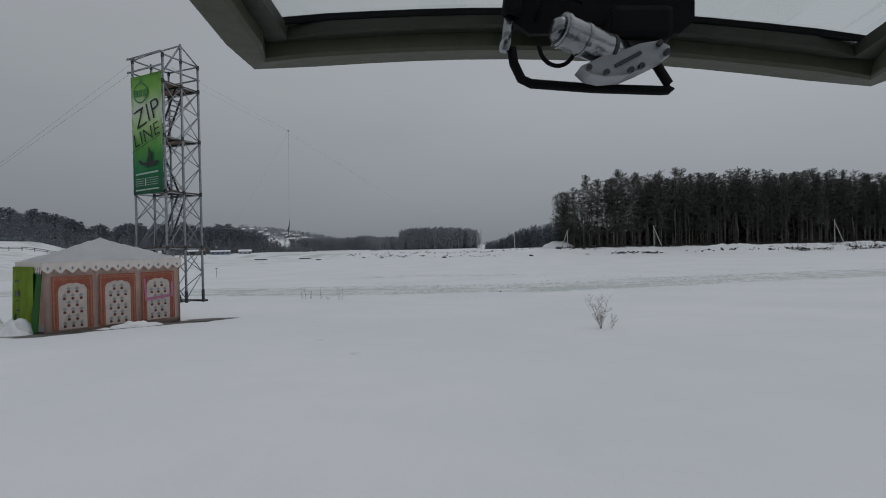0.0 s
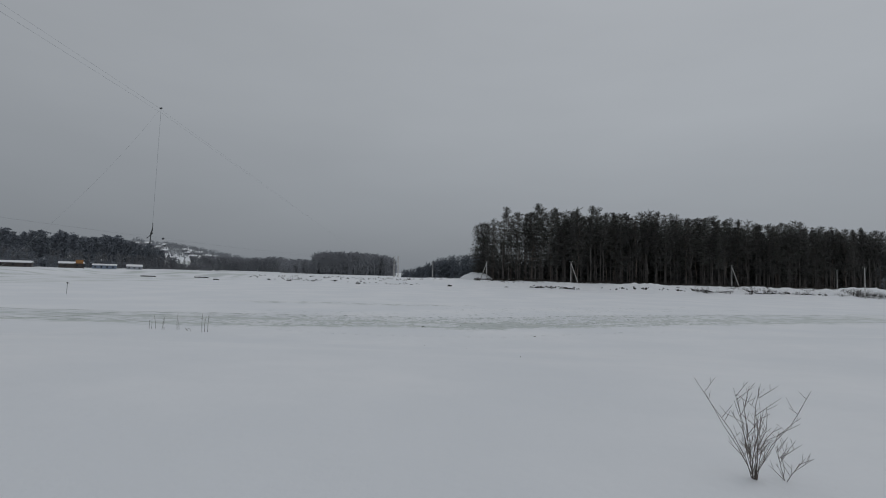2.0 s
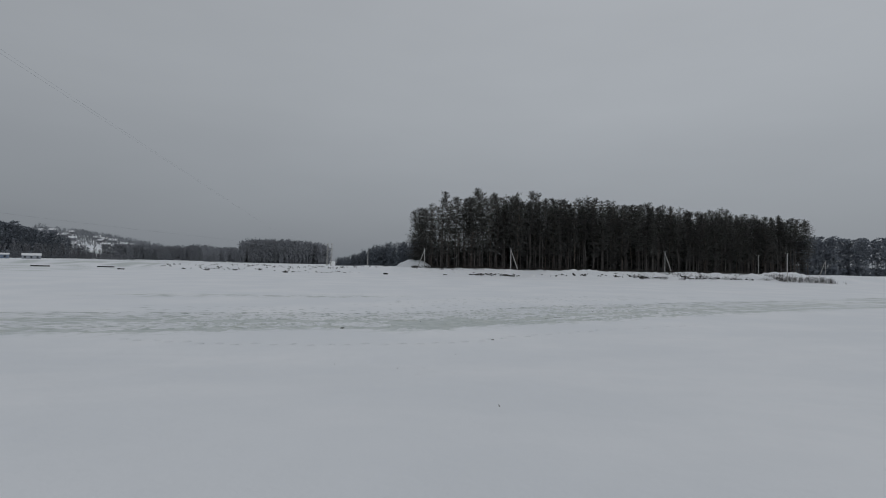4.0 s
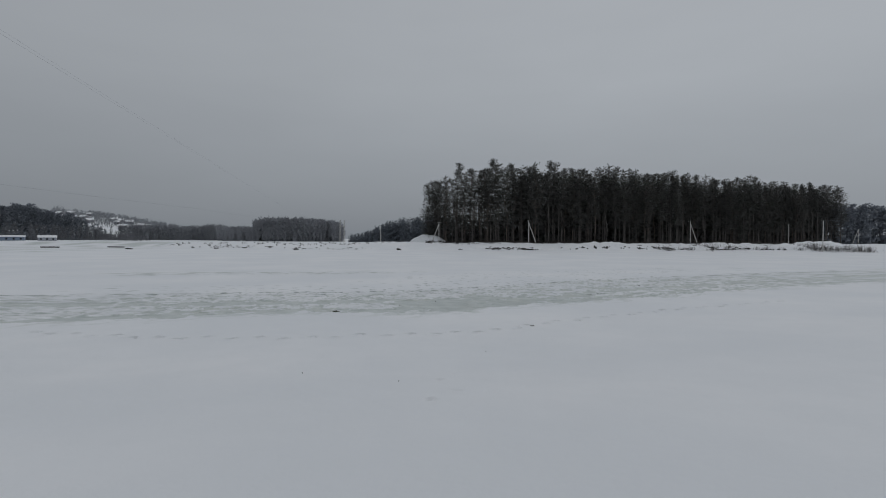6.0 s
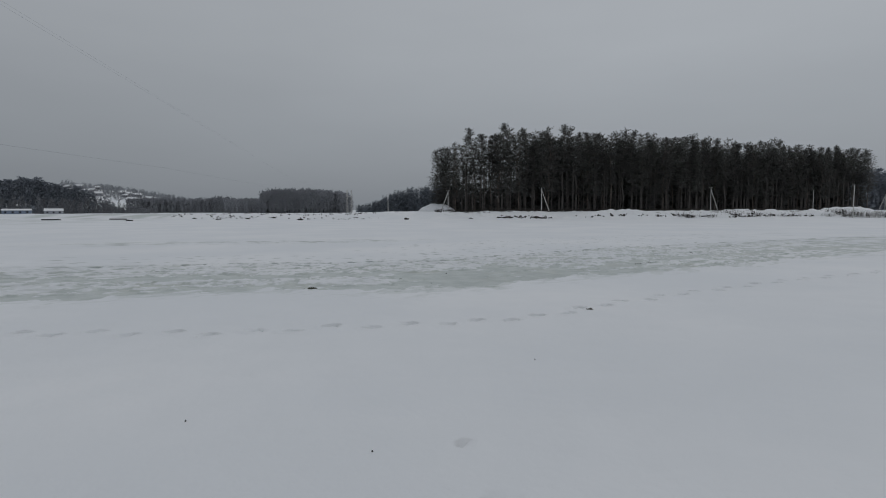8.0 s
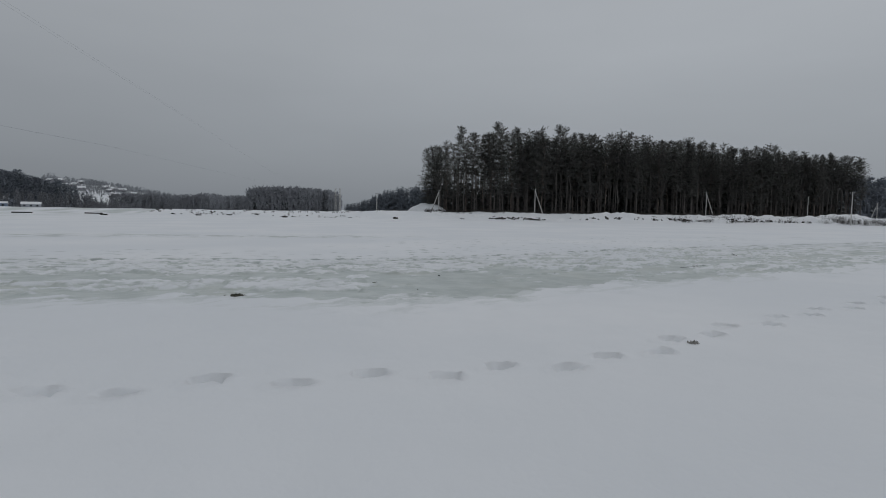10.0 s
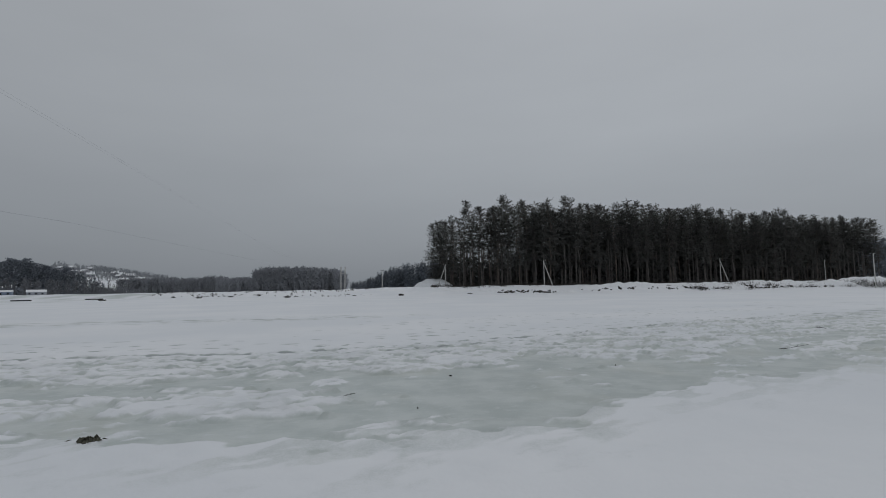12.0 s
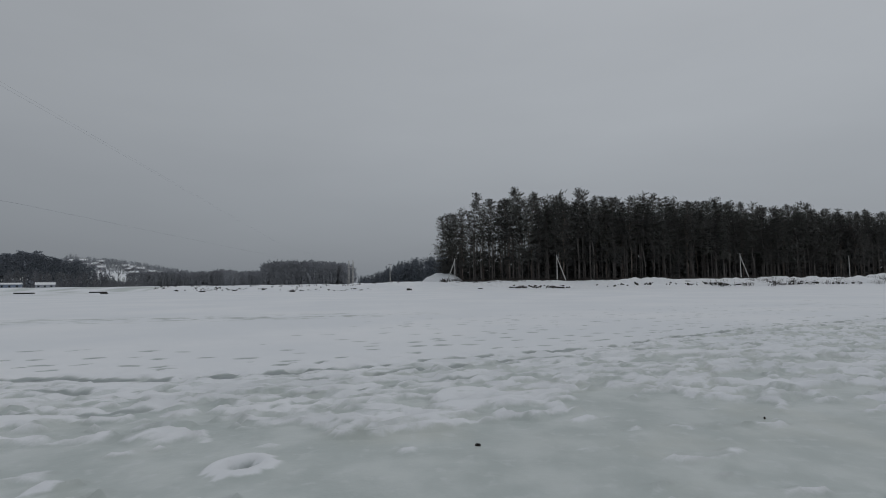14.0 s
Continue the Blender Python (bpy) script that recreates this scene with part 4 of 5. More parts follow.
            part("ladder_rail", bm, M_DARK_STEEL, top)
        for s in range(11):
            f = (s + 0.5) / 11
            bm = bmesh.new()
            add_box(bm, (0.2, 0.58, 0.035), pose(xa + (xb - xa) * f, yl, z0 + (z1 - z0) * f), 0.004)
            part("ladder_step", bm, M_STEEL, top)
    bm = bmesh.new()
    add_box(bm, (S + 0.5, 0.3, 0.12), pose(-S / 2, 0.0, 0.05), 0.01)
    add_box(bm, (S + 0.5, 0.3, 0.12), pose(-S / 2, S, 0.05), 0.01)
    add_box(bm, (S * 0.9, S * 0.9, 0.06), pose(-S / 2, S / 2, 0.10), 0.01)
    part("base_platform", bm, M_DARK_STEEL, top)
    return top


tower = build_tower()


# ---- banner on the tower ----
def banner_material():
    """Printed vinyl: pale at the top, fresh green in the middle, deep teal green at the foot."""
    m = bpy.data.materials.new("printed_green_vinyl")
    m.use_nodes = True
    n, l = m.node_tree.nodes, m.node_tree.links
    b = n["Principled BSDF"]
    b.inputs["Roughness"].default_value = 0.45
    co, sep = n.new("ShaderNodeTexCoord"), n.new("ShaderNodeSeparateXYZ")
    l.new(co.outputs["Object"], sep.inputs[0])
    noise_tex = n.new("ShaderNodeTexNoise")
    noise_tex.inputs["Scale"].default_value, noise_tex.inputs["Detail"].default_value = 0.9, 3
    l.new(co.outputs["Object"], noise_tex.inputs["Vector"])
    mad = n.new("ShaderNodeMath")
    mad.operation = "MULTIPLY_ADD"
    mad.inputs[1].default_value = 1.6
    l.new(noise_tex.outputs[0], mad.inputs[0])
    l.new(sep.outputs["Z"], mad.inputs[2])
    mr = n.new("ShaderNodeMapRange")
    mr.inputs[1].default_value, mr.inputs[2].default_value = 0.6, 8.2
    l.new(mad.outputs[0], mr.inputs[0])
    ramp = n.new("ShaderNodeValToRGB")
    stops = [(0.0, (0.02, 0.13, 0.07)), (0.22, (0.035, 0.28, 0.11)), (0.42, (0.17, 0.50, 0.11)), (0.56, (0.56, 0.76, 0.36)), (0.70, (0.84, 0.90, 0.78)), (0.86, (0.36, 0.66, 0.16)), (1.0, (0.14, 0.40, 0.06))]
    while len(ramp.color_ramp.elements) < len(stops):
        ramp.color_ramp.elements.new(0.5)
    for el, (p, c) in zip(ramp.color_ramp.elements, stops):
        el.position, el.color = p, (*c, 1)
    l.new(mr.outputs[0], ramp.inputs[0])
    l.new(ramp.outputs[0], b.inputs["Base Color"])
    return m


M_INK = mat("black_ink", (0.012, 0.014, 0.013), 0.5, spread=0.2, bump=0)
M_PALE_INK = mat("pale_ink", (0.36, 0.50, 0.42), 0.5, spread=0.1, bump=0)
M_LOGO = mat("logo_green_ink", (0.05, 0.19, 0.06), 0.5, spread=0.1, bump=0)


def build_banner():
    W, z0, z1 = SIDE + 0.02, 7.75, 14.93
    H = z1 - z0
    turn = pose(*TOWER, z0, 0, 0, TOWER_TURN)
    top = thing("banner", turn @ pose(-SIDE, -0.13, 0), "tall green vinyl zip line banner laced to the scaffold tower", "banner")
    nx, nz = 10, 26
    bm = bmesh.new()
    grid = []
    for j in range(nz + 1):
        row = []
        for i in range(nx + 1):
            u, v = i / nx, j / nz
            sag = 0.03 * math.sin(v * 17 + 2 * u) * math.sin(math.pi * u) + 0.02 * math.sin(9 * u + 4 * v)
            slack = 0.10 * (u - 0.5) if j == nz else 0.0
            row.append(bm.verts.new((u * W, sag, v * H + slack)))
        grid.append(row)
    for j in range(nz):
        for i in range(nx):
            bm.faces.new((grid[j][i], grid[j][i + 1], grid[j + 1][i + 1], grid[j + 1][i]))
    bmesh.ops.solidify(bm, geom=bm.faces[:], thickness=0.006)
    part("sheet", bm, banner_material(), top, smooth=True)

    def shape(name, outline, material, label=""):
        b2 = bmesh.new()
        add_plate(b2, outline, 0.01, pose(0, -0.065, 0))
        return part(name, b2, material, top, label)

    # ring and letters of the mark, as plain shapes
    bm = bmesh.new()
    n = 28
    ring = []
    for k in range(n):
        a = 6.2832 * k / n
        ring.append([bm.verts.new((0.88 + r * math.cos(a), y, 6.1 + r * 1.05 * math.sin(a))) for r in (0.52, 0.60) for y in (-0.07, -0.06)])
    for k in range(n):
        u, v = ring[k], ring[(k + 1) % n]
        for a, b in ((0, 2), (2, 3), (3, 1), (1, 0)):
            bm.faces.new((u[a], v[a], v[b], u[b]))
    part("logo_ring", bm, M_LOGO, top, "dark green ring of the printed mark")
    for k, dx in enumerate((-0.42, -0.02, 0.38)):
        shape("logo_bar", [(0.88 + dx - 0.15, 5.88), (0.88 + dx + 0.13, 5.90), (0.88 + dx + 0.16, 6.30), (0.88 + dx - 0.12, 6.28)], M_LOGO)
    shape("logo_crest", [(0.72, 6.70), (1.06, 6.74), (0.92, 6.94)], M_LOGO)
    up = Matrix.Rotation(radians(90), 4, "X")
    lettering("lettering", "ZIP", 1.62, pose(1.34, -0.07, 4.72, 0, -21, 0) @ up, M_INK, top, 0.12, 0.006)
    lettering("lettering", "LINE", 1.16, pose(1.27, -0.07, 3.48, 0, -19, 0) @ up, M_INK, top, 0.12, 0.006)
    shape("printed_line", [(0.02, 2.52), (2.45, 3.42), (2.45, 3.45), (0.02, 2.55)], M_INK)
    shape("printed_blot", [(0.55, 1.98), (0.75, 1.78), (1.10, 1.70), (1.35, 1.55), (1.60, 1.62), (1.95, 1.66), (2.28, 1.86), (2.22, 1.95), (1.85, 1.90), (1.66, 2.05), (1.78, 2.30), (1.72, 2.48), (1.58, 2.42), (1.50, 2.78), (1.44, 2.78), (1.42, 2.30), (1.30, 2.05), (1.24, 1.85), (0.95, 1.90), (0.66, 2.06)], M_INK, "plain dark printed blot")
    shape("text_bar", [(0.34, 1.12), (2.2, 1.24), (2.2, 1.34), (0.34, 1.22)], M_PALE_INK)
    for k in range(4):
        z = 0.86 - 0.13 * k
        shape("text_bar", [(0.30, z), (1.0, z + 0.03), (1.0, z + 0.065), (0.30, z + 0.035)], M_PALE_INK)
        shape("text_bar", [(1.28, z + 0.04), (2.2, z + 0.08), (2.2, z + 0.115), (1.28, z + 0.075)], M_PALE_INK)
    shape("text_bar", [(1.08, 0.45), (1.18, 0.46), (1.18, 0.95), (1.08, 0.94)], M_PALE_INK)
    shape("number_bar", [(0.28, 0.16), (2.25, 0.24), (2.25, 0.33), (0.28, 0.25)], M_PALE_INK)
    for j in range(12):
        for x in (0.0, W):
            bm = bmesh.new()
            z = 0.2 + j * (H - 0.4) / 11
            add_tube(bm, (x - 0.05, 0.0, z), (x + 0.05, 0.06, z + 0.08), 0.012, n=5)
            part("lacing", bm, M_PALE_INK, top)
    return top


banner = build_banner()


# ---- cables and the hanging trapeze ----
def cable(name, pts, r, label, sag=0.0):
    bm = bmesh.new()
    full = []
    for a, b in zip(pts, pts[1:]):
        a, b = Vector(a), Vector(b)
        for k in range(14):
            f = k / 14
            p = a.lerp(b, f)
            p.z -= sag * 4 * f * (1 - f)
            full.append(p)
    full.append(Vector(pts[-1]))
    add_path(bm, full, r, r, 5)
    return tagged(part(name, bm, M_CABLE, smooth=True), label, "cable", "zip line cables")


cable("zip_cable", [(-17.6, 31.0, 16.0), (-21.0, 50.0, 16.45), (-45.0, 200.0, 13.6), (-62, 310, 17)], 0.006, "thin steel zip line cable over the frozen river")
cable("zip_cable", [(-17.0, 31.4, 15.2), (-20.3, 50.0, 15.75), (-44.2, 200.0, 13.0), (-61, 310, 16)], 0.006, "thin steel zip line cable over the frozen river")
cable("guy_cable", [(-19.1, 29.5, 15.75), (-16.05, 20.0, 8.2), (-13.3, 10.6, zg(-13.3, 10.6))], 0.008, "steel guy cable from the tower's top to the snow")
cable("guy_cable", [(-19.1, 29.5, 15.2), (-16.6, 20.0, 7.8), (-14.3, 10.9, zg(-14.3, 10.9))], 0.008, "steel guy cable from the tower's top to the snow")
cable("hand_line", [(-20.6, 50.0, 16.0), (-20.1, 33.5, zg(-20.1, 33.5) + 0.05)], 0.005, "slack rope from the trolley to the tower's foot", 1.0)
cable("low_cable", [(-16.1, 31.8, 5.75), (-15.2, 70.0, 5.6), (-32.5, 200.0, 7.6), (-42, 300, 9)], 0.007, "low tow cable across the frozen river", 0.12)


def cable_float(x, y, z):
    bm = bmesh.new()
    bmesh.ops.create_uvsphere(bm, u_segments=14, v_segments=8, radius=0.07)
    add_tube(bm, (-0.01, -0.1, 0), (0.01, 0.1, 0), 0.018, n=8)
    ob = part("cable_float", bm, M_DARK_STEEL, smooth=True)
    ob.matrix_world = pose(x, y, z)
    return tagged(ob, "small dark round stop threaded on the low cable", "cable stop")


def hanging_trapeze():
    top = thing("hanging_trapeze", pose(-20.6, 50.0, 5.4), "dark rope trapeze hanging from the zip line trolley", "trapeze")
    bm = bmesh.new()
    add_tube(bm, (0, 0, 1.7), (0.15, 0, 10.75), 0.011, n=5)
    part("rope", bm, M_CABLE, top)
    bm = bmesh.new()
    add_box(bm, (0.16, 0.05, 0.07), pose(0.15, 0, 10.75), 0.015)
    for dx in (-0.07, 0.07):
        add_tube(bm, (0.15 + dx, -0.04, 10.81), (0.15 + dx, 0.04, 10.81), 0.035, n=10)
    part("trolley", bm, M_DARK_STEEL, top)
    bm = bmesh.new()
    add_path(bm, [(0, 0, 1.75), (0.02, 0, 1.3), (-0.10, 0, 0.9)], 0.035, 0.05, 6)
    part("strap", bm, M_INK, top)
    bm = bmesh.new()
    add_tube(bm, (-0.10, 0, 1.0), (-0.14, 0, 0.1), 0.04, 0.03, 6)
    part("drop_bar", bm, M_INK, top)
    bm = bmesh.new()
    add_tube(bm, (-0.42, 0, 0.55), (0.06, 0, 0.98), 0.03, 0.03, 6)
    part("seat_bar", bm, M_INK, top)


hanging_trapeze()
cable_float(-15.8, 44.1, 5.60)

# ---- canopy tent ----
M_CANVAS = mat("cream_canvas", (0.75, 0.585, 0.515), 0.9, spread=0.15, scale=2, bump=0.25, fine=60)
M_WHITE_CLOTH = mat("white_cloth", (0.70, 0.64, 0.60), 0.9, spread=0.1, scale=3)
M_FIELD = mat("faded_print_ground", (0.52, 0.46, 0.42), 0.9, spread=0.18, scale=6, bump=0.1)
M_RED_CLOTH = mat("rust_red_border", (0.27, 0.085, 0.055), 0.9, spread=0.45, scale=9, fine=25, tint=(0.22, 0.065, 0.045))
M_MOTIF = mat("maroon_print", (0.15, 0.055, 0.05), 0.9, spread=0.3)
M_MOTIF_GREY = mat("grey_print", (0.28, 0.30, 0.31), 0.9, spread=0.2)
M_PINK = mat("magenta_cloth", (0.42, 0.17, 0.26), 0.85, spread=0.2)
M_GREEN_CLOTH = mat("green_tent_cloth", (0.05, 0.22, 0.05), 0.75, spread=0.35, scale=1.2)
M_LIME_CLOTH = mat("lime_tent_cloth", (0.34, 0.50, 0.03), 0.7, spread=0.25, scale=2)


def build_tent():
    W, D, E, P = 3.72, 2.8, 2.02, 2.78
    base = zg(TENT_X, TENT_Y) - 0.08
    top = thing("canopy_tent", pose(TENT_X, TENT_Y, base, 0, 0, TENT_TURN), "cream canopy tent with printed arches under a snow-laden roof", "tent")
    # local x along the printed wall, local y into the tent; the printed wall's foot is the origin
    hw = W / 2
    for x in (-hw, hw):
        for y in (0.14, D - 0.12):
            bm = bmesh.new()
            add_box(bm, (0.05, 0.05, E), pose(x * 0.93, y, E / 2), 0.006)
            part("leg", bm, M_STEEL, top)
    # roof, sagging a little under the snow
    bm = bmesh.new()
    n = 14
    g = []
    for j in range(n + 1):
        row = []
        for i in range(n + 1):
            u, v = i / n * 2 - 1, j / n * 2 - 1
            r = max(abs(u), abs(v))
            z = E + 0.08 + (P - E) * (1 - r) ** 0.93 + 0.05 * math.sin(5 * u + 2) * math.sin(4 * v) * (1 - r) - 0.05 * (1 - abs(u * v)) * r * (1 - r) * 4
            row.append(bm.verts.new((u * (hw + 0.06), D / 2 + v * (D / 2 + 0.06), z)))
        g.append(row)
    for j in range(n):
        for i in range(n):
            bm.faces.new((g[j][i], g[j][i + 1], g[j + 1][i + 1], g[j + 1][i]))
    bmesh.ops.solidify(bm, geom=bm.faces[:], thickness=0.05)
    bmesh.ops.recalc_face_normals(bm, faces=bm.faces[:])
    part("roof", bm, M_SNOW, top, "roof cloth covered with snow", smooth=True)

    # scalloped valance on each side
    def valance(m, length):
        bm = bmesh.new()
        k = 13
        pts = [(0.0, 0.10), (0.0, -0.10)]
        for i in range(k):
            a = length / k
            for f, dz in ((0.2, -0.17), (0.5, -0.24), (0.8, -0.17), (1.0, -0.10)):
                pts.append((i * a + f * a, dz))
        pts.append((length, 0.10))
        add_plate(bm, pts, 0.012, m)
        v = part("valance", bm, M_WHITE_CLOTH, top, "white scalloped valance")
        bm = bmesh.new()
        for i in range(k):
            a = length / k
            x = (i + 0.5) * a
            add_plate(bm, [(x - 0.035, -0.09), (x, -0.15), (x + 0.035, -0.09), (x, -0.03)], 0.006, m @ pose(0, -0.012, 0))
        tagged(part("printed_drops", bm, M_MOTIF_GREY, v), kind="stuff")

    valance(pose(-hw - 0.05, -0.05, E), W + 0.1)
    valance(pose(-hw - 0.05, D + 0.05, E, 0, 0, -90), D + 0.1)
    valance(pose(hw + 0.05, -0.05, E, 0, 0, 90), D + 0.1)

    # walls, slightly billowed
    def cloth(name, a, b, height, material, label, seed, lean=0.0):
        bm = bmesh.new()
        a, b = Vector((*a, 0)), Vector((*b, 0))
        nrm = Vector((b.y - a.y, a.x - b.x, 0)).normalized()
        nx, nz = 26, 10
        rows = []
        for j in range(nz + 1):
            row = []
            for i in range(nx + 1):
                u, v = i / nx, j / nz
                fold = 0.035 * math.sin(u * 21 + seed) * (1 - 0.6 * v) + 0.05 * math.sin(u * 6 + v * 3 + seed) * (1 - v)
                p = a.lerp(b, u) + nrm * (fold * math.sin(math.pi * min(1, u * 6, (1 - u) * 6) / 2) + lean * (1 - v))
                row.append(bm.verts.new((p.x, p.y, v * height + (0.02 * math.sin(u * 9 + seed) if j == 0 else 0))))
            rows.append(row)
        for j in range(nz):
            for i in range(nx):
                bm.faces.new((rows[j][i], rows[j][i + 1], rows[j + 1][i + 1], rows[j + 1][i]))
        bmesh.ops.solidify(bm, geom=bm.faces[:], thickness=0.01)
        return part(name, bm, material, top, label, smooth=True)

    front = cloth("printed_wall", (-hw, 0.02), (hw, 0.02), E, M_CANVAS, "cream canvas wall printed with red arches", 1.0)
    cloth("green_wall", (-hw, D), (-hw, 0.0), E, M_GREEN_CLOTH, "dark green cloth end wall", 2.0, 0.16)
    cloth("lime_panel", (-hw - 0.12, D), (-hw - 0.08, D * 0.22), E - 0.04, M_LIME_CLOTH, "lime green end panel with dark marks", 3.0, 0.05)
    cloth("back_wall", (hw, D), (-hw, D), E, M_CANVAS, "cream canvas wall", 4.0)
    cloth("end_wall", (hw, 0.0), (hw, D), E, M_CANVAS, "cream canvas wall", 5.0)
    for z, h in ((1.50, 0.10), (1.08, 0.20), (0.92, 0.07), (0.62, 0.09)):
        bm = bmesh.new()
        add_plate(bm, [(-D * 0.80, z), (-D * 0.62, z + 0.05), (-D * 0.66, z + h), (-D * 0.76, z + h - 0.03)], 0.012, pose(-hw - 0.20, 0, 0, 0, 0, -90))
        part("dark_mark", bm, M_INK, top)
    # three printed arches
    for k in range(3):
        cx = -1.19 + k * 1.17
        wo, wi, zt, zb = 1.0, 0.70, 1.70, 0.16
        frame_y = -0.075
        outer = [(cx - wo / 2, zb), (cx - wo / 2, zt), (cx + wo / 2, zt), (cx + wo / 2, zb)]
        inner = [(cx - wi / 2, zb)] + [(cx - wi / 2 * math.cos(a), 1.27 + 0.22 * math.sin(a) ** 0.8 + 0.018 * math.cos(10 * a)) for a in [math.pi * i / 14 for i in range(15)]] + [(cx + wi / 2, zb)]
        bm = bmesh.new()
        add_plate(bm, outer + inner[::-1], 0.01, pose(0, frame_y, 0))
        arch = part("arch_border", bm, M_RED_CLOTH, front, "rust red printed arch border")
        bm = bmesh.new()
        add_plate(bm, inner, 0.01, pose(0, frame_y + 0.004, 0))
        part("arch_field", bm, M_FIELD, front, "faded cream printed arch field")
        for row in range(6):
            count = 3 if row % 2 == 0 else 2
            for c in range(count):
                x = cx + (c - (count - 1) / 2) * 0.205
                z = 0.30 + row * 0.2
                if z > 1.36:
                    continue
                b2 = bmesh.new()
                add_plate(b2, [(-0.044, -0.062), (-0.020, -0.092), (0.020, -0.092), (0.044, -0.062), (0.024, -0.018), (0.0, -0.006), (-0.024, -0.018)], 0.006, pose(x, frame_y - 0.006, z))
                part("printed_flower", b2, M_MOTIF, front)
                b2 = bmesh.new()
                add_plate(b2, [(-0.060, 0.03), (-0.016, 0.0), (0.016, 0.0), (0.060, 0.03), (0.030, 0.06), (0.0, 0.105), (-0.030, 0.06)], 0.005, pose(x, frame_y - 0.006, z))
                part("printed_leaf", b2, M_MOTIF_GREY, front)
        # beaded rows of the border
        b2 = bmesh.new()
        for s in (-1, 1):
            for j in range(22):
                add_box(b2, (0.034, 0.006, 0.040), pose(cx + s * (wo / 2 - 0.04), frame_y - 0.004, 0.22 + j * 0.067))
                add_box(b2, (0.024, 0.006, 0.028), pose(cx + s * (wi / 2 + 0.03), frame_y - 0.004, 0.20 + j * 0.05))
        for j in range(13):
            for zz in (1.655, 1.60):
                add_box(b2, (0.036, 0.006, 0.028), pose(cx - 0.42 + j * 0.07, frame_y - 0.004, zz))
        tagged(part("beading", b2, mat("ochre_print", (0.42, 0.22, 0.14), 0.9), arch), kind="stuff")
    # magenta trim sewn round the window flap
    bm = bmesh.new()
    add_plate(bm, [(0.70, 1.50), (0.75, 1.50), (0.80, 0.88), (1.52, 0.95), (1.54, 1.36), (1.60, 1.36), (1.60, 0.87), (0.74, 0.78)], 0.014, pose(0, -0.10, 0))
    part("window_trim", bm, M_PINK, front, "magenta ribbon round the window flap")
    return top


tent = build_tent()
tc, ts = math.cos(radians(TENT_TURN)), math.sin(radians(TENT_TURN))
for k, (u, v, sx, sy, h) in enumerate(((0.35, -0.42, 0.85, 0.22, 0.17), (-0.5, -0.36, 0.4, 0.16, 0.08), (-2.4, 0.9, 0.55, 0.9, 0.42), (-2.9, 2.2, 0.8, 1.0, 0.5))):
    snow_heap("snow_drift", TENT_X + u * tc - v * ts, TENT_Y + u * ts + v * tc, sx, sy, h, 30 + k, "trodden snow piled at the foot of the tent", TENT_TURN)


# ---- dry plants and litter on the snow ----
M_BUSH = mat("grey_brown_twigs", (0.14, 0.115, 0.10), 0.9, spread=0.35, scale=8)


def dry_bush(x, y, h, stems, seed, label):
    g = random.Random(seed)
    top = thing("dry_bush", pose(x, y, zg(x, y)), label, "bush")
    for _ in range(stems):
        a, lean = g.uniform(0, 6.28), g.uniform(0.05, 0.68)
        hh = h * g.uniform(0.6, 1.05)
        pts = [Vector((math.cos(a) * lean * hh * f**1.3 + g.uniform(-0.02, 0.02), math.sin(a) * lean * hh * f**1.3 + g.uniform(-0.02, 0.02), -0.05 + hh * f)) for f in (0, 0.25, 0.5, 0.75, 1.0)]
        bm = bmesh.new()
        add_path(bm, pts, 0.0038, 0.0018, 4)
        for _ in range(5):
            k = g.randrange(1, 4)
            p = pts[k].lerp(pts[k + 1], g.random())
            q = p + Vector((g.uniform(-0.16, 0.16), g.uniform(-0.16, 0.16), g.uniform(0.06, 0.22)))
            add_tube(bm, p, q, 0.003, 0.0015, 3, False)
            e = p.lerp(q, 0.6)
            add_tube(bm, e, e + Vector((g.uniform(-0.08, 0.08), g.uniform(-0.08, 0.08), g.uniform(0.03, 0.1))), 0.0022, 0.0012, 3, False)
        part("stem", bm, M_BUSH, top)
    return top


dry_bush(7.60, 17.76, 0.90, 15, 5, "leafless brown bush sticking out of the snow")
dry_bush(7.88, 17.76, 0.34, 3, 6, "few bent dry stems in the snow")


def stalk_clump(x, y, h, count, seed, spread=0.25, label="dry reed stalks standing in the snow"):
    g = random.Random(seed)
    bm = bmesh.new()
    for _ in range(count):
        p = Vector((g.uniform(-spread, spread), g.uniform(-0.1, 0.1), -0.05))
        hh = h * g.uniform(0.7, 1.35)
        d = Vector((g.uniform(-0.12, 0.12), g.uniform(-0.1, 0.1), 1))
        add_path(bm, [p, p + d * hh * 0.5, p + d * hh + Vector((g.uniform(-0.1, 0.1), 0, 0))], 0.012, 0.006, 4)
        if g.random() < 0.6:
            q = p + d * hh * 0.75
            add_tube(bm, q, q + Vector((g.uniform(-0.16, 0.16), 0, g.uniform(0.03, 0.15))), 0.008, 0.005, 3, False)
    ob = part("reed_stalks", bm, M_BUSH)
    ob.matrix_world = pose(x, y, zg(x, y))
    return tagged(ob, label, "reeds", "reeds at the bank")


for k, (x, y, h, c) in enumerate(((-14.3, 41.3, 0.75, 3), (-13.6, 41.3, 0.65, 2), (-12.9, 41.2, 0.8, 2), (-11.0, 40.9, 0.85, 3), (-12.0, 41.0, 0.25, 3), (-27, 30, 0.9, 4), (-29, 33, 0.9, 3), (6.55, 30.3, 0.06, 1))):
    stalk_clump(x, y, h, c, 60 + k)


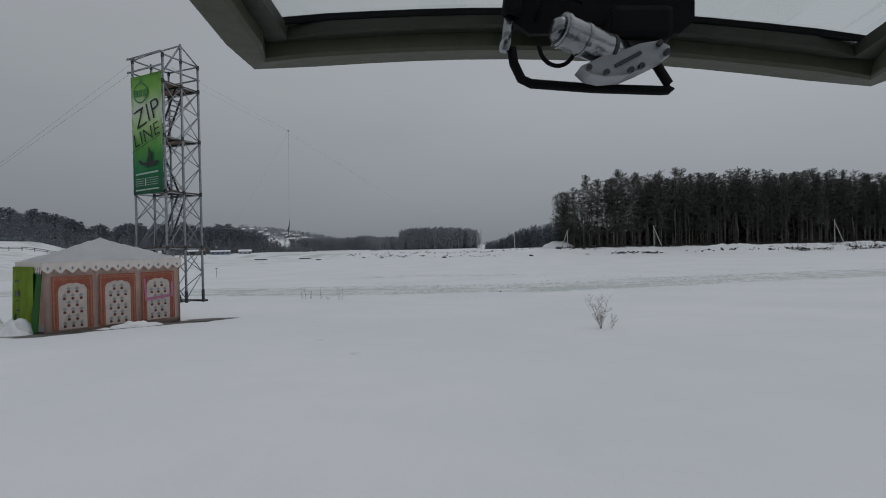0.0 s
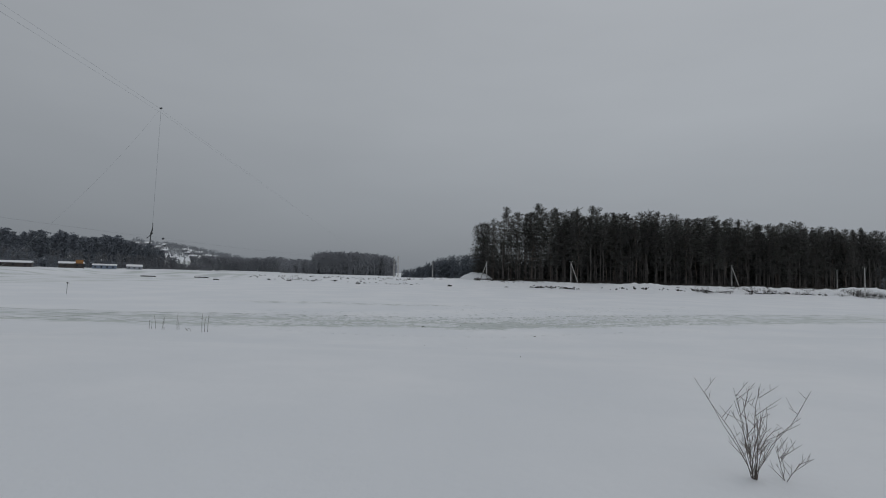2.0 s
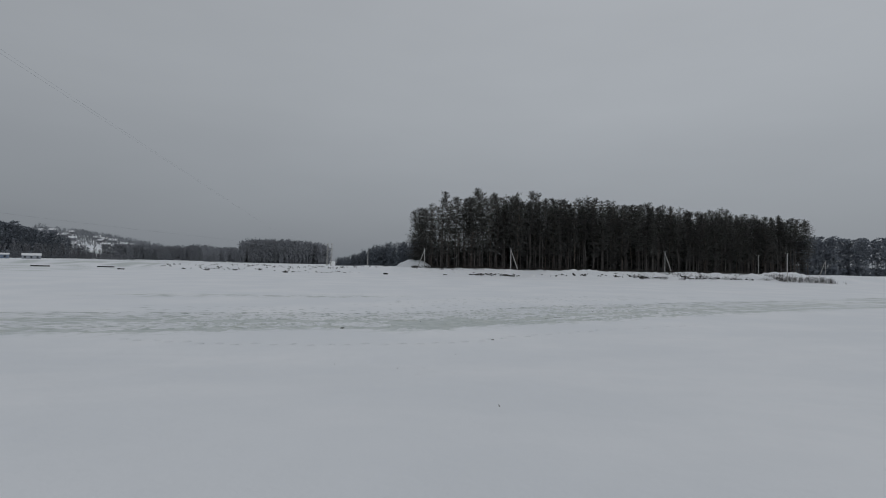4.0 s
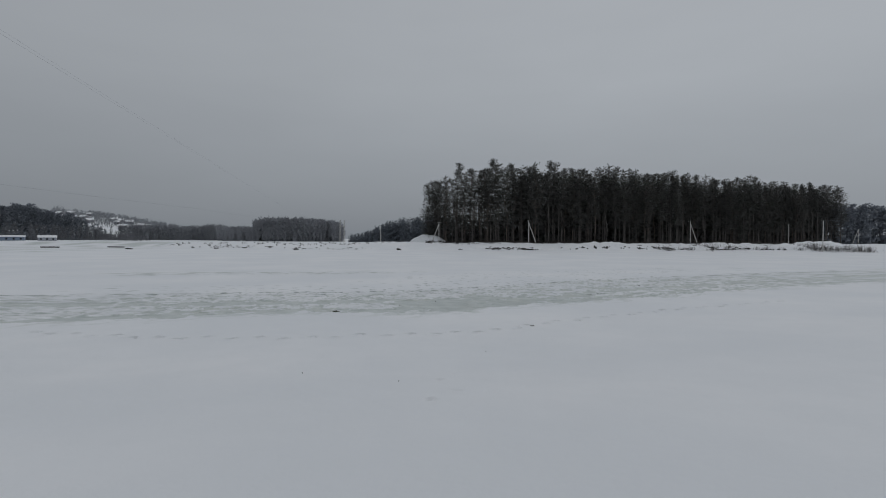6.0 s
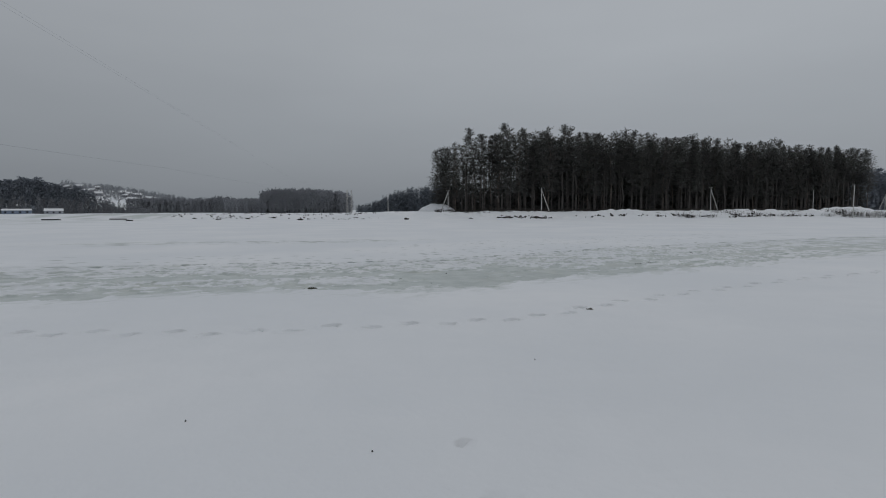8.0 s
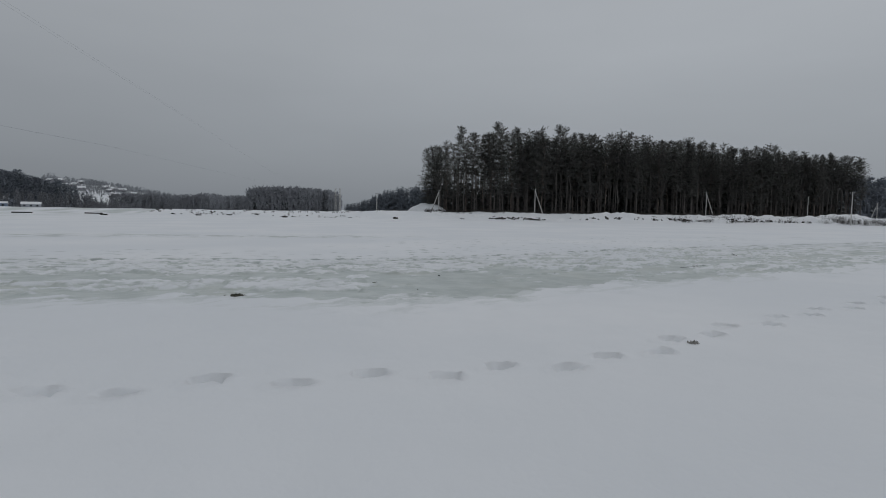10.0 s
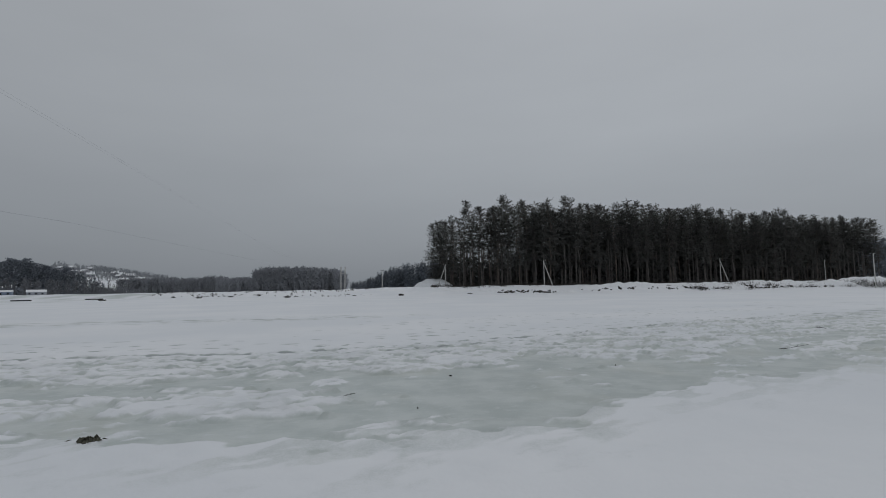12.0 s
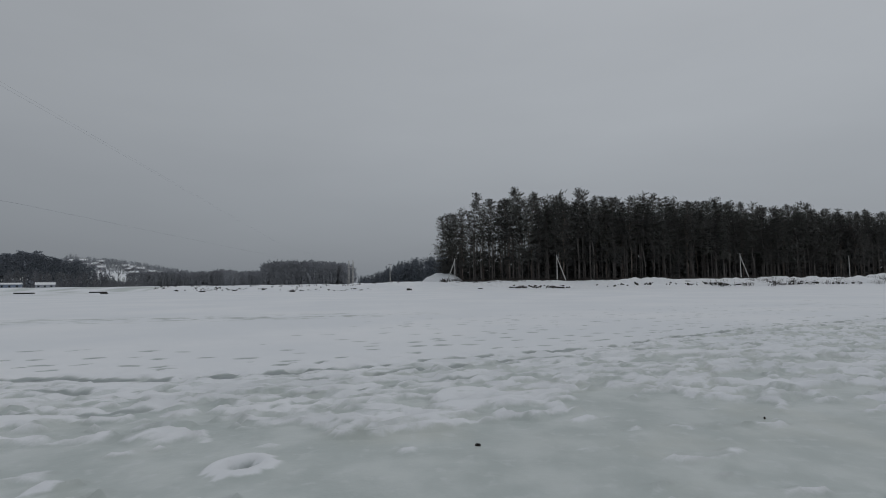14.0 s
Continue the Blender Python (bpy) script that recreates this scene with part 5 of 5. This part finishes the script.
def litter(name, x, y, size, seed, label, flat=0.5, material=None):
    """A small tangle of dead leaves and twigs."""
    g = random.Random(seed)
    verts, faces = [], []
    for _ in range(90):
        p = Vector((g.gauss(0, 0.34), g.gauss(0, 0.2), abs(g.gauss(0, 0.16)) * flat + 0.02)) * size
        t = Vector((g.uniform(-1, 1), g.uniform(-1, 1), g.uniform(-0.2, 0.9) * min(1.0, flat))).normalized() * size * g.uniform(0.06, 0.22)
        s = Vector((-t.y, t.x, g.uniform(-0.1, 0.1))) * 0.22
        n = len(verts)
        verts += [p - t, p + s, p + t, p - s + Vector((0, 0, 0.1 * size))]
        faces += [(n, n + 1, n + 2), (n, n + 2, n + 3)]
    ob = raw_mesh(name, verts, faces, material or M_TWIG)
    ob.matrix_world = pose(x, y, on_surface(x, y) + 0.004)
    return tagged(ob, label, "debris")


litter("weed_tuft", 8.29, 44.57, 0.09, 1, "dry weed tuft poking through the trodden snow", 0.6, mat("pale_dry_weed", (0.36, 0.35, 0.32), 0.9, spread=0.4, scale=30))
litter("weed_clump", 0.93, 48.16, 0.18, 2, "clump of dead weed lying at the ice edge", 0.32, mat("olive_weed", (0.11, 0.108, 0.08), 0.9, spread=0.4, scale=30))
def pine_twig(x, y, length, turn):
    """A broken pine twig: a crooked stem with short needled side shoots."""
    g = random.Random(3)
    top = thing("pine_twig", pose(x, y, on_surface(x, y) + 0.008, 0, 0, turn), "small green pine twig lying on the ice", "twig")
    pts = [Vector((length * (f - 0.5), g.uniform(-0.008, 0.008), 0.004 + 0.01 * f)) for f in (0, 0.25, 0.5, 0.75, 1.0)]
    bm = bmesh.new()
    add_path(bm, pts, 0.0035, 0.002, 5)
    part("stem", bm, M_TWIG, top)
    verts, faces = [], []
    for k in range(90):
        f = g.uniform(0.15, 1.0)
        i = min(int(f * 4), 3)
        p = pts[i].lerp(pts[i + 1], f * 4 - i) + Vector((0, g.gauss(0, 0.012), abs(g.gauss(0, 0.006))))
        t = Vector((g.uniform(0.3, 1), g.uniform(-1, 1), g.uniform(0, 0.6))).normalized() * g.uniform(0.015, 0.035)
        w = Vector((-t.y, t.x, 0)) * 0.12
        n = len(verts)
        verts += [p - w, p + w, p + t]
        faces.append((n, n + 1, n + 2))
    raw_mesh("needles", verts, faces, mat("fresh_pine_needles", (0.05, 0.075, 0.035), 0.7, spread=0.3, scale=30), top)


pine_twig(3.36, 50.67, 0.20, 38)
litter("bark_chip", 5.02, 52.36, 0.035, 4, "dark bark chip lying on the ice", 0.1)
litter("bark_chip", 4.50, 49.72, 0.014, 5, "dark bark chip lying on the ice", 0.5)
litter("bark_chip", 8.55, 53.3, 0.018, 6, "dark bark chip lying on the ice", 0.1)
litter("bark_chip", 2.15, 38.2, 0.011, 7, "dark speck of bark on clean snow", 0.5)
litter("bark_chip", 4.25, 37.4, 0.011, 8, "dark speck of bark on clean snow", 0.5)
litter("bark_chip", 6.3, 40.6, 0.011, 9, "dark speck of bark on clean snow", 0.5)



def fallen_stick(a, b, r, seed):
    g = random.Random(seed)
    bm = bmesh.new()
    pa, pb = Vector((a[0], a[1], 0.03)), Vector((b[0], b[1], 0.05))
    pts = [pa.lerp(pb, f) + Vector((g.uniform(-0.03, 0.03), g.uniform(-0.06, 0.06), g.uniform(0.0, 0.04))) for f in (0, 0.3, 0.6, 1.0)]
    add_path(bm, [p - pa for p in pts], r, r * 0.5, 6)
    q = pts[2] - pa
    add_tube(bm, q, q + Vector((g.uniform(-0.2, 0.2), g.uniform(0.05, 0.2), 0.05)), r * 0.6, r * 0.3, 5)
    ob = part("fallen_stick", bm, M_TWIG)
    ob.matrix_world = pose(pa.x, pa.y, on_surface(*a) + pa.z)
    return tagged(ob, "dark bare stick frozen onto the ice", "stick")


fallen_stick((13.4, 55.3), (14.6, 55.85), 0.008, 3)
fallen_stick((18.64, 61.16), (18.33, 60.18), 0.013, 4)


# ---- sheds and boats along the bank upstream ----
M_SHED_WHITE = mat("white_sheet_metal", (0.36, 0.38, 0.42), 0.6, spread=0.2)
M_SHED_BLUE = mat("blue_sheet_metal", (0.20, 0.25, 0.33), 0.6, spread=0.2)
M_TIMBER = mat("orange_timber", (0.42, 0.20, 0.07), 0.8, spread=0.3)
M_DARK_WOOD = mat("dark_boards", (0.07, 0.06, 0.055), 0.85, spread=0.3)
M_WINDOW = mat("dark_window", (0.03, 0.035, 0.04), 0.15, spread=0.1, bump=0)


def gabled_house(name, x, y, w, d, h, rise, turn, wall_m, label, category, windows=3, group=""):
    top = thing(name, pose(x, y, zg(x, y) - 0.1, 0, 0, turn), label, category, group)
    bm = bmesh.new()
    add_box(bm, (w, d, h), pose(0, 0, h / 2), 0.03)
    for s in (-1, 1):
        vs = [bm.verts.new((s * w / 2, -d / 2, h)), bm.verts.new((s * w / 2, d / 2, h)), bm.verts.new((s * w / 2, 0, h + rise))]
        bm.faces.new(vs)
    part("wall", bm, wall_m, top)
    for s in (-1, 1):
        bm = bmesh.new()
        ang = math.degrees(math.atan2(rise, d / 2))
        ln = math.hypot(rise, d / 2) + 0.35
        add_box(bm, (w + 0.6, ln, 0.22), pose(0, s * d / 4 * 1.08, h + rise / 2 + 0.02, -s * ang, 0, 0), 0.05)
        part("roof", bm, M_SNOW, top, "snow-covered roof slope")
    for k in range(windows):
        xw = (k - (windows - 1) / 2) * w / windows
        win = bmesh.new()
        add_box(win, (0.9, 0.08, min(1.1, h * 0.45)), pose(xw, -d / 2 - 0.03, h * 0.55), 0.01)
        part("window", win, M_WINDOW, top)
    return top


for x, y, w, d, h, rise, turn, wall_m, label, count in (
    (-257, 279, 16, 9, 2.6, 1.0, 38, M_DARK_WOOD, "long low dark shed with a snowy roof", 3),
    (-239, 298, 12, 7, 2.6, 1.0, 38, M_DARK_WOOD, "small dark shed with a snowy roof", 2),
    (-243, 330, 13, 7, 2.4, 0.8, 34, M_SHED_BLUE, "low blue-walled shed with a snowy roof", 4),
    (-233, 345, 9, 6, 2.2, 1.2, 34, M_SHED_WHITE, "small pale shed with a snowy roof", 3),
    (-222, 202, 9, 6, 3.2, 1.0, 45, M_DARK_WOOD, "small dark boarded shed with a snowy roof", 2)):
    gabled_house("shed", x, y, w, d, h, rise, turn, wall_m, label, "shed", count, "bank sheds")


def stilt_hut(x, y):
    top = thing("stilt_hut", pose(x, y, zg(x, y) - 0.1, 0, 0, 35) @ Matrix.Scale(1.35, 4), "small orange timber hut on dark stilts", "hut")
    for sx in (-1.2, 1.2):
        for sy in (-1.2, 1.2):
            bm = bmesh.new()
            add_tube(bm, (sx * 1.25, sy * 1.25, 0), (sx, sy, 2.2), 0.11, n=6)
            part("stilt", bm, M_DARK_WOOD, top)
    bm = bmesh.new()
    add_box(bm, (2.9, 2.9, 0.2), pose(0, 0, 2.15), 0.02)
    part("platform", bm, M_DARK_WOOD, top)
    bm = bmesh.new()
    add_box(bm, (2.3, 2.2, 1.5), pose(0.1, 0, 3.0), 0.03)
    part("cabin", bm, M_TIMBER, top)
    bm = bmesh.new()
    add_box(bm, (2.8, 2.7, 0.16), pose(0.1, 0, 3.85, 6, 0, 0), 0.03)
    part("roof", bm, M_DARK_WOOD, top)
    for s in (-1, 1):
        bm = bmesh.new()
        add_tube(bm, (-1.9 + s * 0.3, -1.6, 0), (-1.2 + s * 0.3, -1.2, 2.2), 0.06, n=5)
        part("ladder_rail", bm, M_DARK_WOOD, top)


stilt_hut(-209.0, 268.0)


def moored_boat(x, y, length, turn):
    top = thing("moored_boat", pose(x, y, zg(x, y), 0, 0, turn), "dark flat boat frozen in at the bank", "boat", "boats on the ice")
    bm = bmesh.new()
    prof = []
    for k in range(9):
        f = k / 8
        wdt = 0.75 * math.sin(math.pi * min(1.0, 0.18 + f * 0.75)) ** 0.6
        xx = (f - 0.5) * length
        prof.append([bm.verts.new((xx, s * wdt * kx, zz)) for s, kx, zz in ((-1, 1, 0.36), (-1, 0.7, 0.0), (1, 0.7, 0.0), (1, 1, 0.36))])
    for a, b in zip(prof, prof[1:]):
        for i in range(3):
            bm.faces.new((a[i], b[i], b[i + 1], a[i + 1]))
    bm.faces.new(prof[0])
    bm.faces.new(prof[-1][::-1])
    bmesh.ops.solidify(bm, geom=bm.faces[:], thickness=0.06)
    part("hull", bm, M_DARK_WOOD, top)
    for f in (-0.2, 0.2):
        bm = bmesh.new()
        add_box(bm, (0.25, 1.2, 0.05), pose(f * length, 0, 0.26), 0.01)
        part("thwart", bm, M_DARK_WOOD, top)


for x, y, ln, tr in ((-122, 198, 5.5, 6), (-106, 207, 6.0, -8)):
    moored_boat(x, y, ln, tr)


def marker_stake(x, y, h):
    top = thing("marker_stake", pose(x, y, zg(x, y) - 0.1), "thin grey stake with a short crosspiece in the snow", "stake")
    bm = bmesh.new()
    add_tube(bm, (0, 0, 0), (0.05, 0, h), 0.024, n=6)
    part("post", bm, M_TWIG, top)
    bm = bmesh.new()
    add_box(bm, (0.45, 0.03, 0.06), pose(0.05, 0, h - 0.1), 0.01)
    part("crosspiece", bm, M_TWIG, top)


marker_stake(-48.0, 74.0, 1.6)


def rail_fence(points):
    top = thing("rail_fence", pose(0, 0, 0), "dark wooden rail fence across the snowy slope", "fence")
    for x, y in points:
        bm = bmesh.new()
        add_tube(bm, (x, y, zg(x, y) - 0.3), (x, y, zg(x, y) + 1.5), 0.12, n=6)
        part("post", bm, M_DARK_WOOD, top)
    for (xa, ya), (xb, yb) in zip(points, points[1:]):
        for h in (0.7, 1.3):
            bm = bmesh.new()
            add_tube(bm, (xa, ya, zg(xa, ya) + h), (xb, yb, zg(xb, yb) + h), 0.10, n=5)
            part("rail", bm, M_DARK_WOOD, top)


rail_fence([(-215 + 2.0 * k, 158 + 3.6 * k) for k in range(13)])

# ---- village on the far hill ----
M_VILLAGE = mat("weathered_house_wall", (0.30, 0.30, 0.32), 0.9, spread=0.3, rand=0.3)
for k in range(26):
    f = (k + rng.random()) / 26
    x, y = -560 + 215 * f + rng.uniform(-6, 6), 672 + 66 * rng.random()
    gabled_house("village_house", x, y, rng.uniform(7, 10), rng.uniform(6, 8), rng.uniform(2.6, 3.8), rng.uniform(1.8, 2.6), rng.uniform(-40, 40), M_VILLAGE, "distant village house with a snow-covered roof", "house", 2, "village houses")


# ---- the open-fronted all-terrain vehicle that the view starts from ----
M_OLIVE = mat("olive_drab_paint", (0.075, 0.080, 0.050), 0.55, spread=0.25, scale=5)
# darker copy of the olive paint, with the channel's shade in its colour
M_OLIVE_SHADE = mat("shaded_olive_paint", (0.030, 0.032, 0.022), 0.6, spread=0.3, scale=5)
M_SEAL = mat("black_rubber_seal", (0.006, 0.006, 0.008), 0.75, spread=0.2, spec=0.15)
M_ALU = mat("scuffed_cast_aluminium", (0.36, 0.37, 0.385), 0.27, 1.0, spread=0.45, scale=14, bump=0.22, fine=50)
M_CAST = mat("pale_cast_cover", (0.33, 0.345, 0.365), 0.45, 0.5, spread=0.22, scale=10, bump=0.15, fine=60)
M_BLACK = mat("black_steel", (0.006, 0.006, 0.007), 0.7, 0.0, spread=0.2, spec=0.15)


def glass_material():
    m = bpy.data.materials.new("hatch_glass")
    m.use_nodes = True
    n, l = m.node_tree.nodes, m.node_tree.links
    n.clear()
    out, mixer = n.new("ShaderNodeOutputMaterial"), n.new("ShaderNodeMixShader")
    clear, gloss = n.new("ShaderNodeBsdfTransparent"), n.new("ShaderNodeBsdfGlossy")
    clear.inputs[0].default_value = (0.93, 0.95, 0.94, 1)
    gloss.inputs["Roughness"].default_value = 0.03
    mixer.inputs[0].default_value = 0.06
    l.new(clear.outputs[0], mixer.inputs[1])
    l.new(gloss.outputs[0], mixer.inputs[2])
    l.new(mixer.outputs[0], out.inputs[0])
    return m


def build_vehicle():
    # local x to its right, y ahead, z up; the origin is the driver's eye
    top = thing("all_terrain_vehicle", pose(6.799, 3.619, 4.155, -0.3, 1.3, 13.84), "olive all-terrain vehicle with its windscreen hatch swung open", "vehicle")

    def bar(name, pts, w, h, material, parent=top, label=""):
        """A bevelled bar of section w by h along points."""
        bm = bmesh.new()
        rings = []
        pts = [Vector(p) for p in pts]
        for i, p in enumerate(pts):
            d = (pts[min(i + 1, len(pts) - 1)] - pts[max(i - 1, 0)]).normalized()
            s = d.cross(Vector((0, 0, 1))).normalized()
            u = s.cross(d).normalized()
            c = 0.22
            sect = [(-1, -1 + c), (-1 + c, -1), (1 - c, -1), (1, -1 + c), (1, 1 - c), (1 - c, 1), (-1 + c, 1), (-1, 1 - c)]
            rings.append([bm.verts.new(p + s * (a * w / 2) + u * (b * h / 2)) for a, b in sect])
        for a, b in zip(rings, rings[1:]):
            for k in range(8):
                bm.faces.new((a[k], a[(k + 1) % 8], b[(k + 1) % 8], b[k]))
        bm.faces.new(rings[0][::-1])
        bm.faces.new(rings[-1])
        return part(name, bm, material, parent, label)

    xl, xr, yb = -0.362, 0.845, 1.0
    front = []
    for k in range(13):
        f = k / 12
        front.append((xl + (xr - xl) * f, yb + 0.06 * math.sin(math.pi * f), 0.388 + (0.354 - 0.388) * f + 0.060 * math.sin(math.pi * f)))
    hatch = bar("hatch_frame", [(xl - 0.02, 0.12, 0.50), (xl - 0.012, 0.55, 0.45), (xl, 0.93, 0.394)] + front + [(xr, 0.93, 0.358), (xr + 0.012, 0.55, 0.43), (xr + 0.02, 0.12, 0.48)], 0.066, 0.056, M_OLIVE)
    inner = [(xl + 0.046 + (xr - xl - 0.092) * k / 12, y - 0.056, z + 0.034) for k, (x, y, z) in enumerate(front)]
    sides = [[(x, 0.14, 0.515), (x, 0.55, 0.47)] for x in (inner[0][0], inner[-1][0])]
    loop = sides[0] + inner + sides[1][::-1]
    bar("inner_channel", [(x - 0.022 * (k < 2) + 0.022 * (k > len(loop) - 3), y + 0.020, z - 0.014) for k, (x, y, z) in enumerate(loop)], 0.05, 0.03, M_OLIVE_SHADE, hatch, "shadowed olive inner channel of the frame")
    bar("seal", loop, 0.014, 0.014, M_BLACK, hatch, "black rubber glazing seal")
    bm = bmesh.new()
    nx = 12
    lo = [bm.verts.new((x * 0.97 + 0.006, y - 0.04, z + 0.022)) for x, y, z in front]
    hi = [bm.verts.new((x, 0.13, 0.52)) for x, y, z in front]
    for k in range(nx):
        bm.faces.new((lo[k], lo[k + 1], hi[k + 1], hi[k]))
    bmesh.ops.solidify(bm, geom=bm.faces[:], thickness=0.005)
    glass = part("windscreen_glass", bm, glass_material(), hatch, "clear windscreen glass")
    glass.visible_shadow = False
    # wiper motor, its bracket and plate
    bm = bmesh.new()
    pts = [(0.12, 0.430), (0.15, 0.470), (0.20, 0.496), (0.30, 0.508), (0.38, 0.502), (0.45, 0.485), (0.468, 0.462), (0.468, 0.425), (0.44, 0.40), (0.16, 0.40)]
    add_plate(bm, pts, 0.012, pose(0.0, 0.945, 0.0))
    part("motor_plate", bm, M_BLACK, hatch, "black steel mounting plate")
    bm = bmesh.new()
    a, b = Vector((0.197, 0.86, 0.371)), Vector((0.295, 0.90, 0.349))
    add_path(bm, [a, a.lerp(b, 0.12), a.lerp(b, 0.6), b, b + Vector((0.02, 0.01, -0.004))], 0.028, 0.027, 20)
    motor = part("wiper_motor", bm, M_ALU, hatch, "scuffed aluminium wiper motor", smooth=True)
    bm = bmesh.new()
    add_tube(bm, a - Vector((0.012, 0.005, -0.003)), a, 0.014, 0.024, 18)
    part("motor_cap", bm, M_ALU, motor, smooth=True)
    for f, r in ((0.02, 0.0300), (0.42, 0.0292), (0.92, 0.0290)):
        bm = bmesh.new()
        c = a.lerp(b, f)
        add_tube(bm, c, c + (b - a) * 0.06, r, n=24)
        part("motor_band", bm, M_DARK_STEEL if f > 0.5 else M_ALU, motor)
    bm = bmesh.new()
    add_plate(bm, [(0.239, 0.316), (0.254, 0.302), (0.280, 0.296), (0.317, 0.299), (0.346, 0.311), (0.391, 0.333), (0.392, 0.350), (0.372, 0.360), (0.338, 0.353), (0.300, 0.338), (0.270, 0.330)], 0.05, pose(0, 0.875, 0))
    edges = [e for e in bm.edges if all(v.co.y < 0.876 for v in e.verts)]
    bmesh.ops.bevel(bm, geom=edges, offset=0.004, segments=2, affect="EDGES", profile=0.6)
    gear = part("gearbox", bm, M_CAST, hatch, "cast aluminium gearbox cover")
    for x, z in ((0.250, 0.310), (0.280, 0.302), (0.322, 0.306), (0.340, 0.313), (0.384, 0.337), (0.371, 0.352)):
        bm = bmesh.new()
        add_tube(bm, (x, 0.875, z), (x, 0.866, z), 0.0052, n=8)
        part("bolt", bm, M_DARK_STEEL, gear)
    bm = bmesh.new()
    add_box(bm, (0.050, 0.004, 0.006), pose(0.318, 0.873, 0.326, 0, -28, 0), 0.001)
    part("casting_rib", bm, M_DARK_STEEL, gear)
    bm = bmesh.new()
    add_box(bm, (0.11, 0.09, 0.06), pose(0.350, 0.93, 0.398), 0.012)
    part("motor_bracket", bm, M_BLACK, hatch)
    bm = bmesh.new()
    add_path(bm, [(0.128, 0.95, 0.375), (0.133, 0.95, 0.345), (0.146, 0.945, 0.315), (0.163, 0.94, 0.305), (0.28, 0.945, 0.298), (0.405, 0.945, 0.294), (0.416, 0.945, 0.2945), (0.4215, 0.945, 0.2985), (0.4195, 0.945, 0.306), (0.385, 0.945, 0.36)], 0.0088, 0.0088, 12)
    part("grab_handle", bm, M_BLACK, hatch, "black bent-rod grab handle", smooth=True)
    bm = bmesh.new()
    add_tube(bm, (0.113, 0.94, 0.365), (0.124, 0.94, 0.435), 0.010, n=10)
    part("latch_rod", bm, M_ALU, hatch, "bright metal latch rod", smooth=True)
    bm = bmesh.new()
    add_box(bm, (0.034, 0.034, 0.055), pose(0.128, 0.935, 0.455, 0, 8, 0), 0.008)
    part("latch_knob", bm, M_SEAL, hatch)
    bm = bmesh.new()
    add_path(bm, [(0.176 + 0.03 * (1 - math.cos(3.0 * f)), 0.93 - 0.02 * f, 0.372 - 0.035 * math.sin(3.0 * f) - 0.012 * f) for f in [k / 12 for k in range(13)]], 0.004, 0.004, 8)
    part("motor_lead", bm, M_SEAL, hatch, smooth=True)
    bm = bmesh.new()
    add_path(bm, [(0.17, 0.94, 0.42), (0.18, 0.92, 0.452), (0.215, 0.91, 0.46), (0.25, 0.91, 0.44)], 0.004, 0.004, 8)
    part("motor_lead", bm, M_SEAL, hatch, smooth=True)
    # the rest of the vehicle stands behind the driver's eye
    ground_z = -1.66
    bm = bmesh.new()
    add_box(bm, (1.5, 2.3, 0.75), pose(0.22, -1.25, -0.72), 0.08)
    part("hull", bm, M_OLIVE, top)
    bm = bmesh.new()
    add_box(bm, (1.5, 2.2, 0.06), pose(0.22, -1.05, 0.52), 0.02)
    part("cab_roof", bm, M_OLIVE, top)
    for x in (-0.5, 0.94):
        for y in (-0.02, -2.1):
            bm = bmesh.new()
            add_box(bm, (0.06, 0.08, 0.9), pose(x, y, 0.07), 0.015)
            part("cab_pillar", bm, M_OLIVE, top)
        for y in (-0.45, -2.0):
            bm = bmesh.new()
            sx = -0.28 if x < 0 else 0.28
            prof = [(0.12, 0.60), (0.0, 0.62), (-0.12, 0.60), (-0.19, 0.52), (-0.19, 0.3), (0.19, 0.3), (0.19, 0.52)]
            rings = []
            for k in range(28):
                an = 6.2832 * k / 28
                rr = 1.0 + (0.02 if k % 2 else 0)
                rings.append([bm.verts.new((x + sx + a, y + b * rr * math.cos(an), ground_z + 0.62 + b * rr * math.sin(an))) for a, b in prof])
            for k in range(28):
                u, v = rings[k], rings[(k + 1) % 28]
                for j in range(len(prof)):
                    bm.faces.new((u[j], v[j], v[(j + 1) % len(prof)], u[(j + 1) % len(prof)]))
            tyre = part("tyre", bm, M_SEAL, top)
            bm = bmesh.new()
            add_tube(bm, (x + sx - 0.15, y, ground_z + 0.62), (x + sx + 0.15, y, ground_z + 0.62), 0.31, n=20)
            part("rim", bm, M_OLIVE, tyre)
    return top


vehicle = build_vehicle()
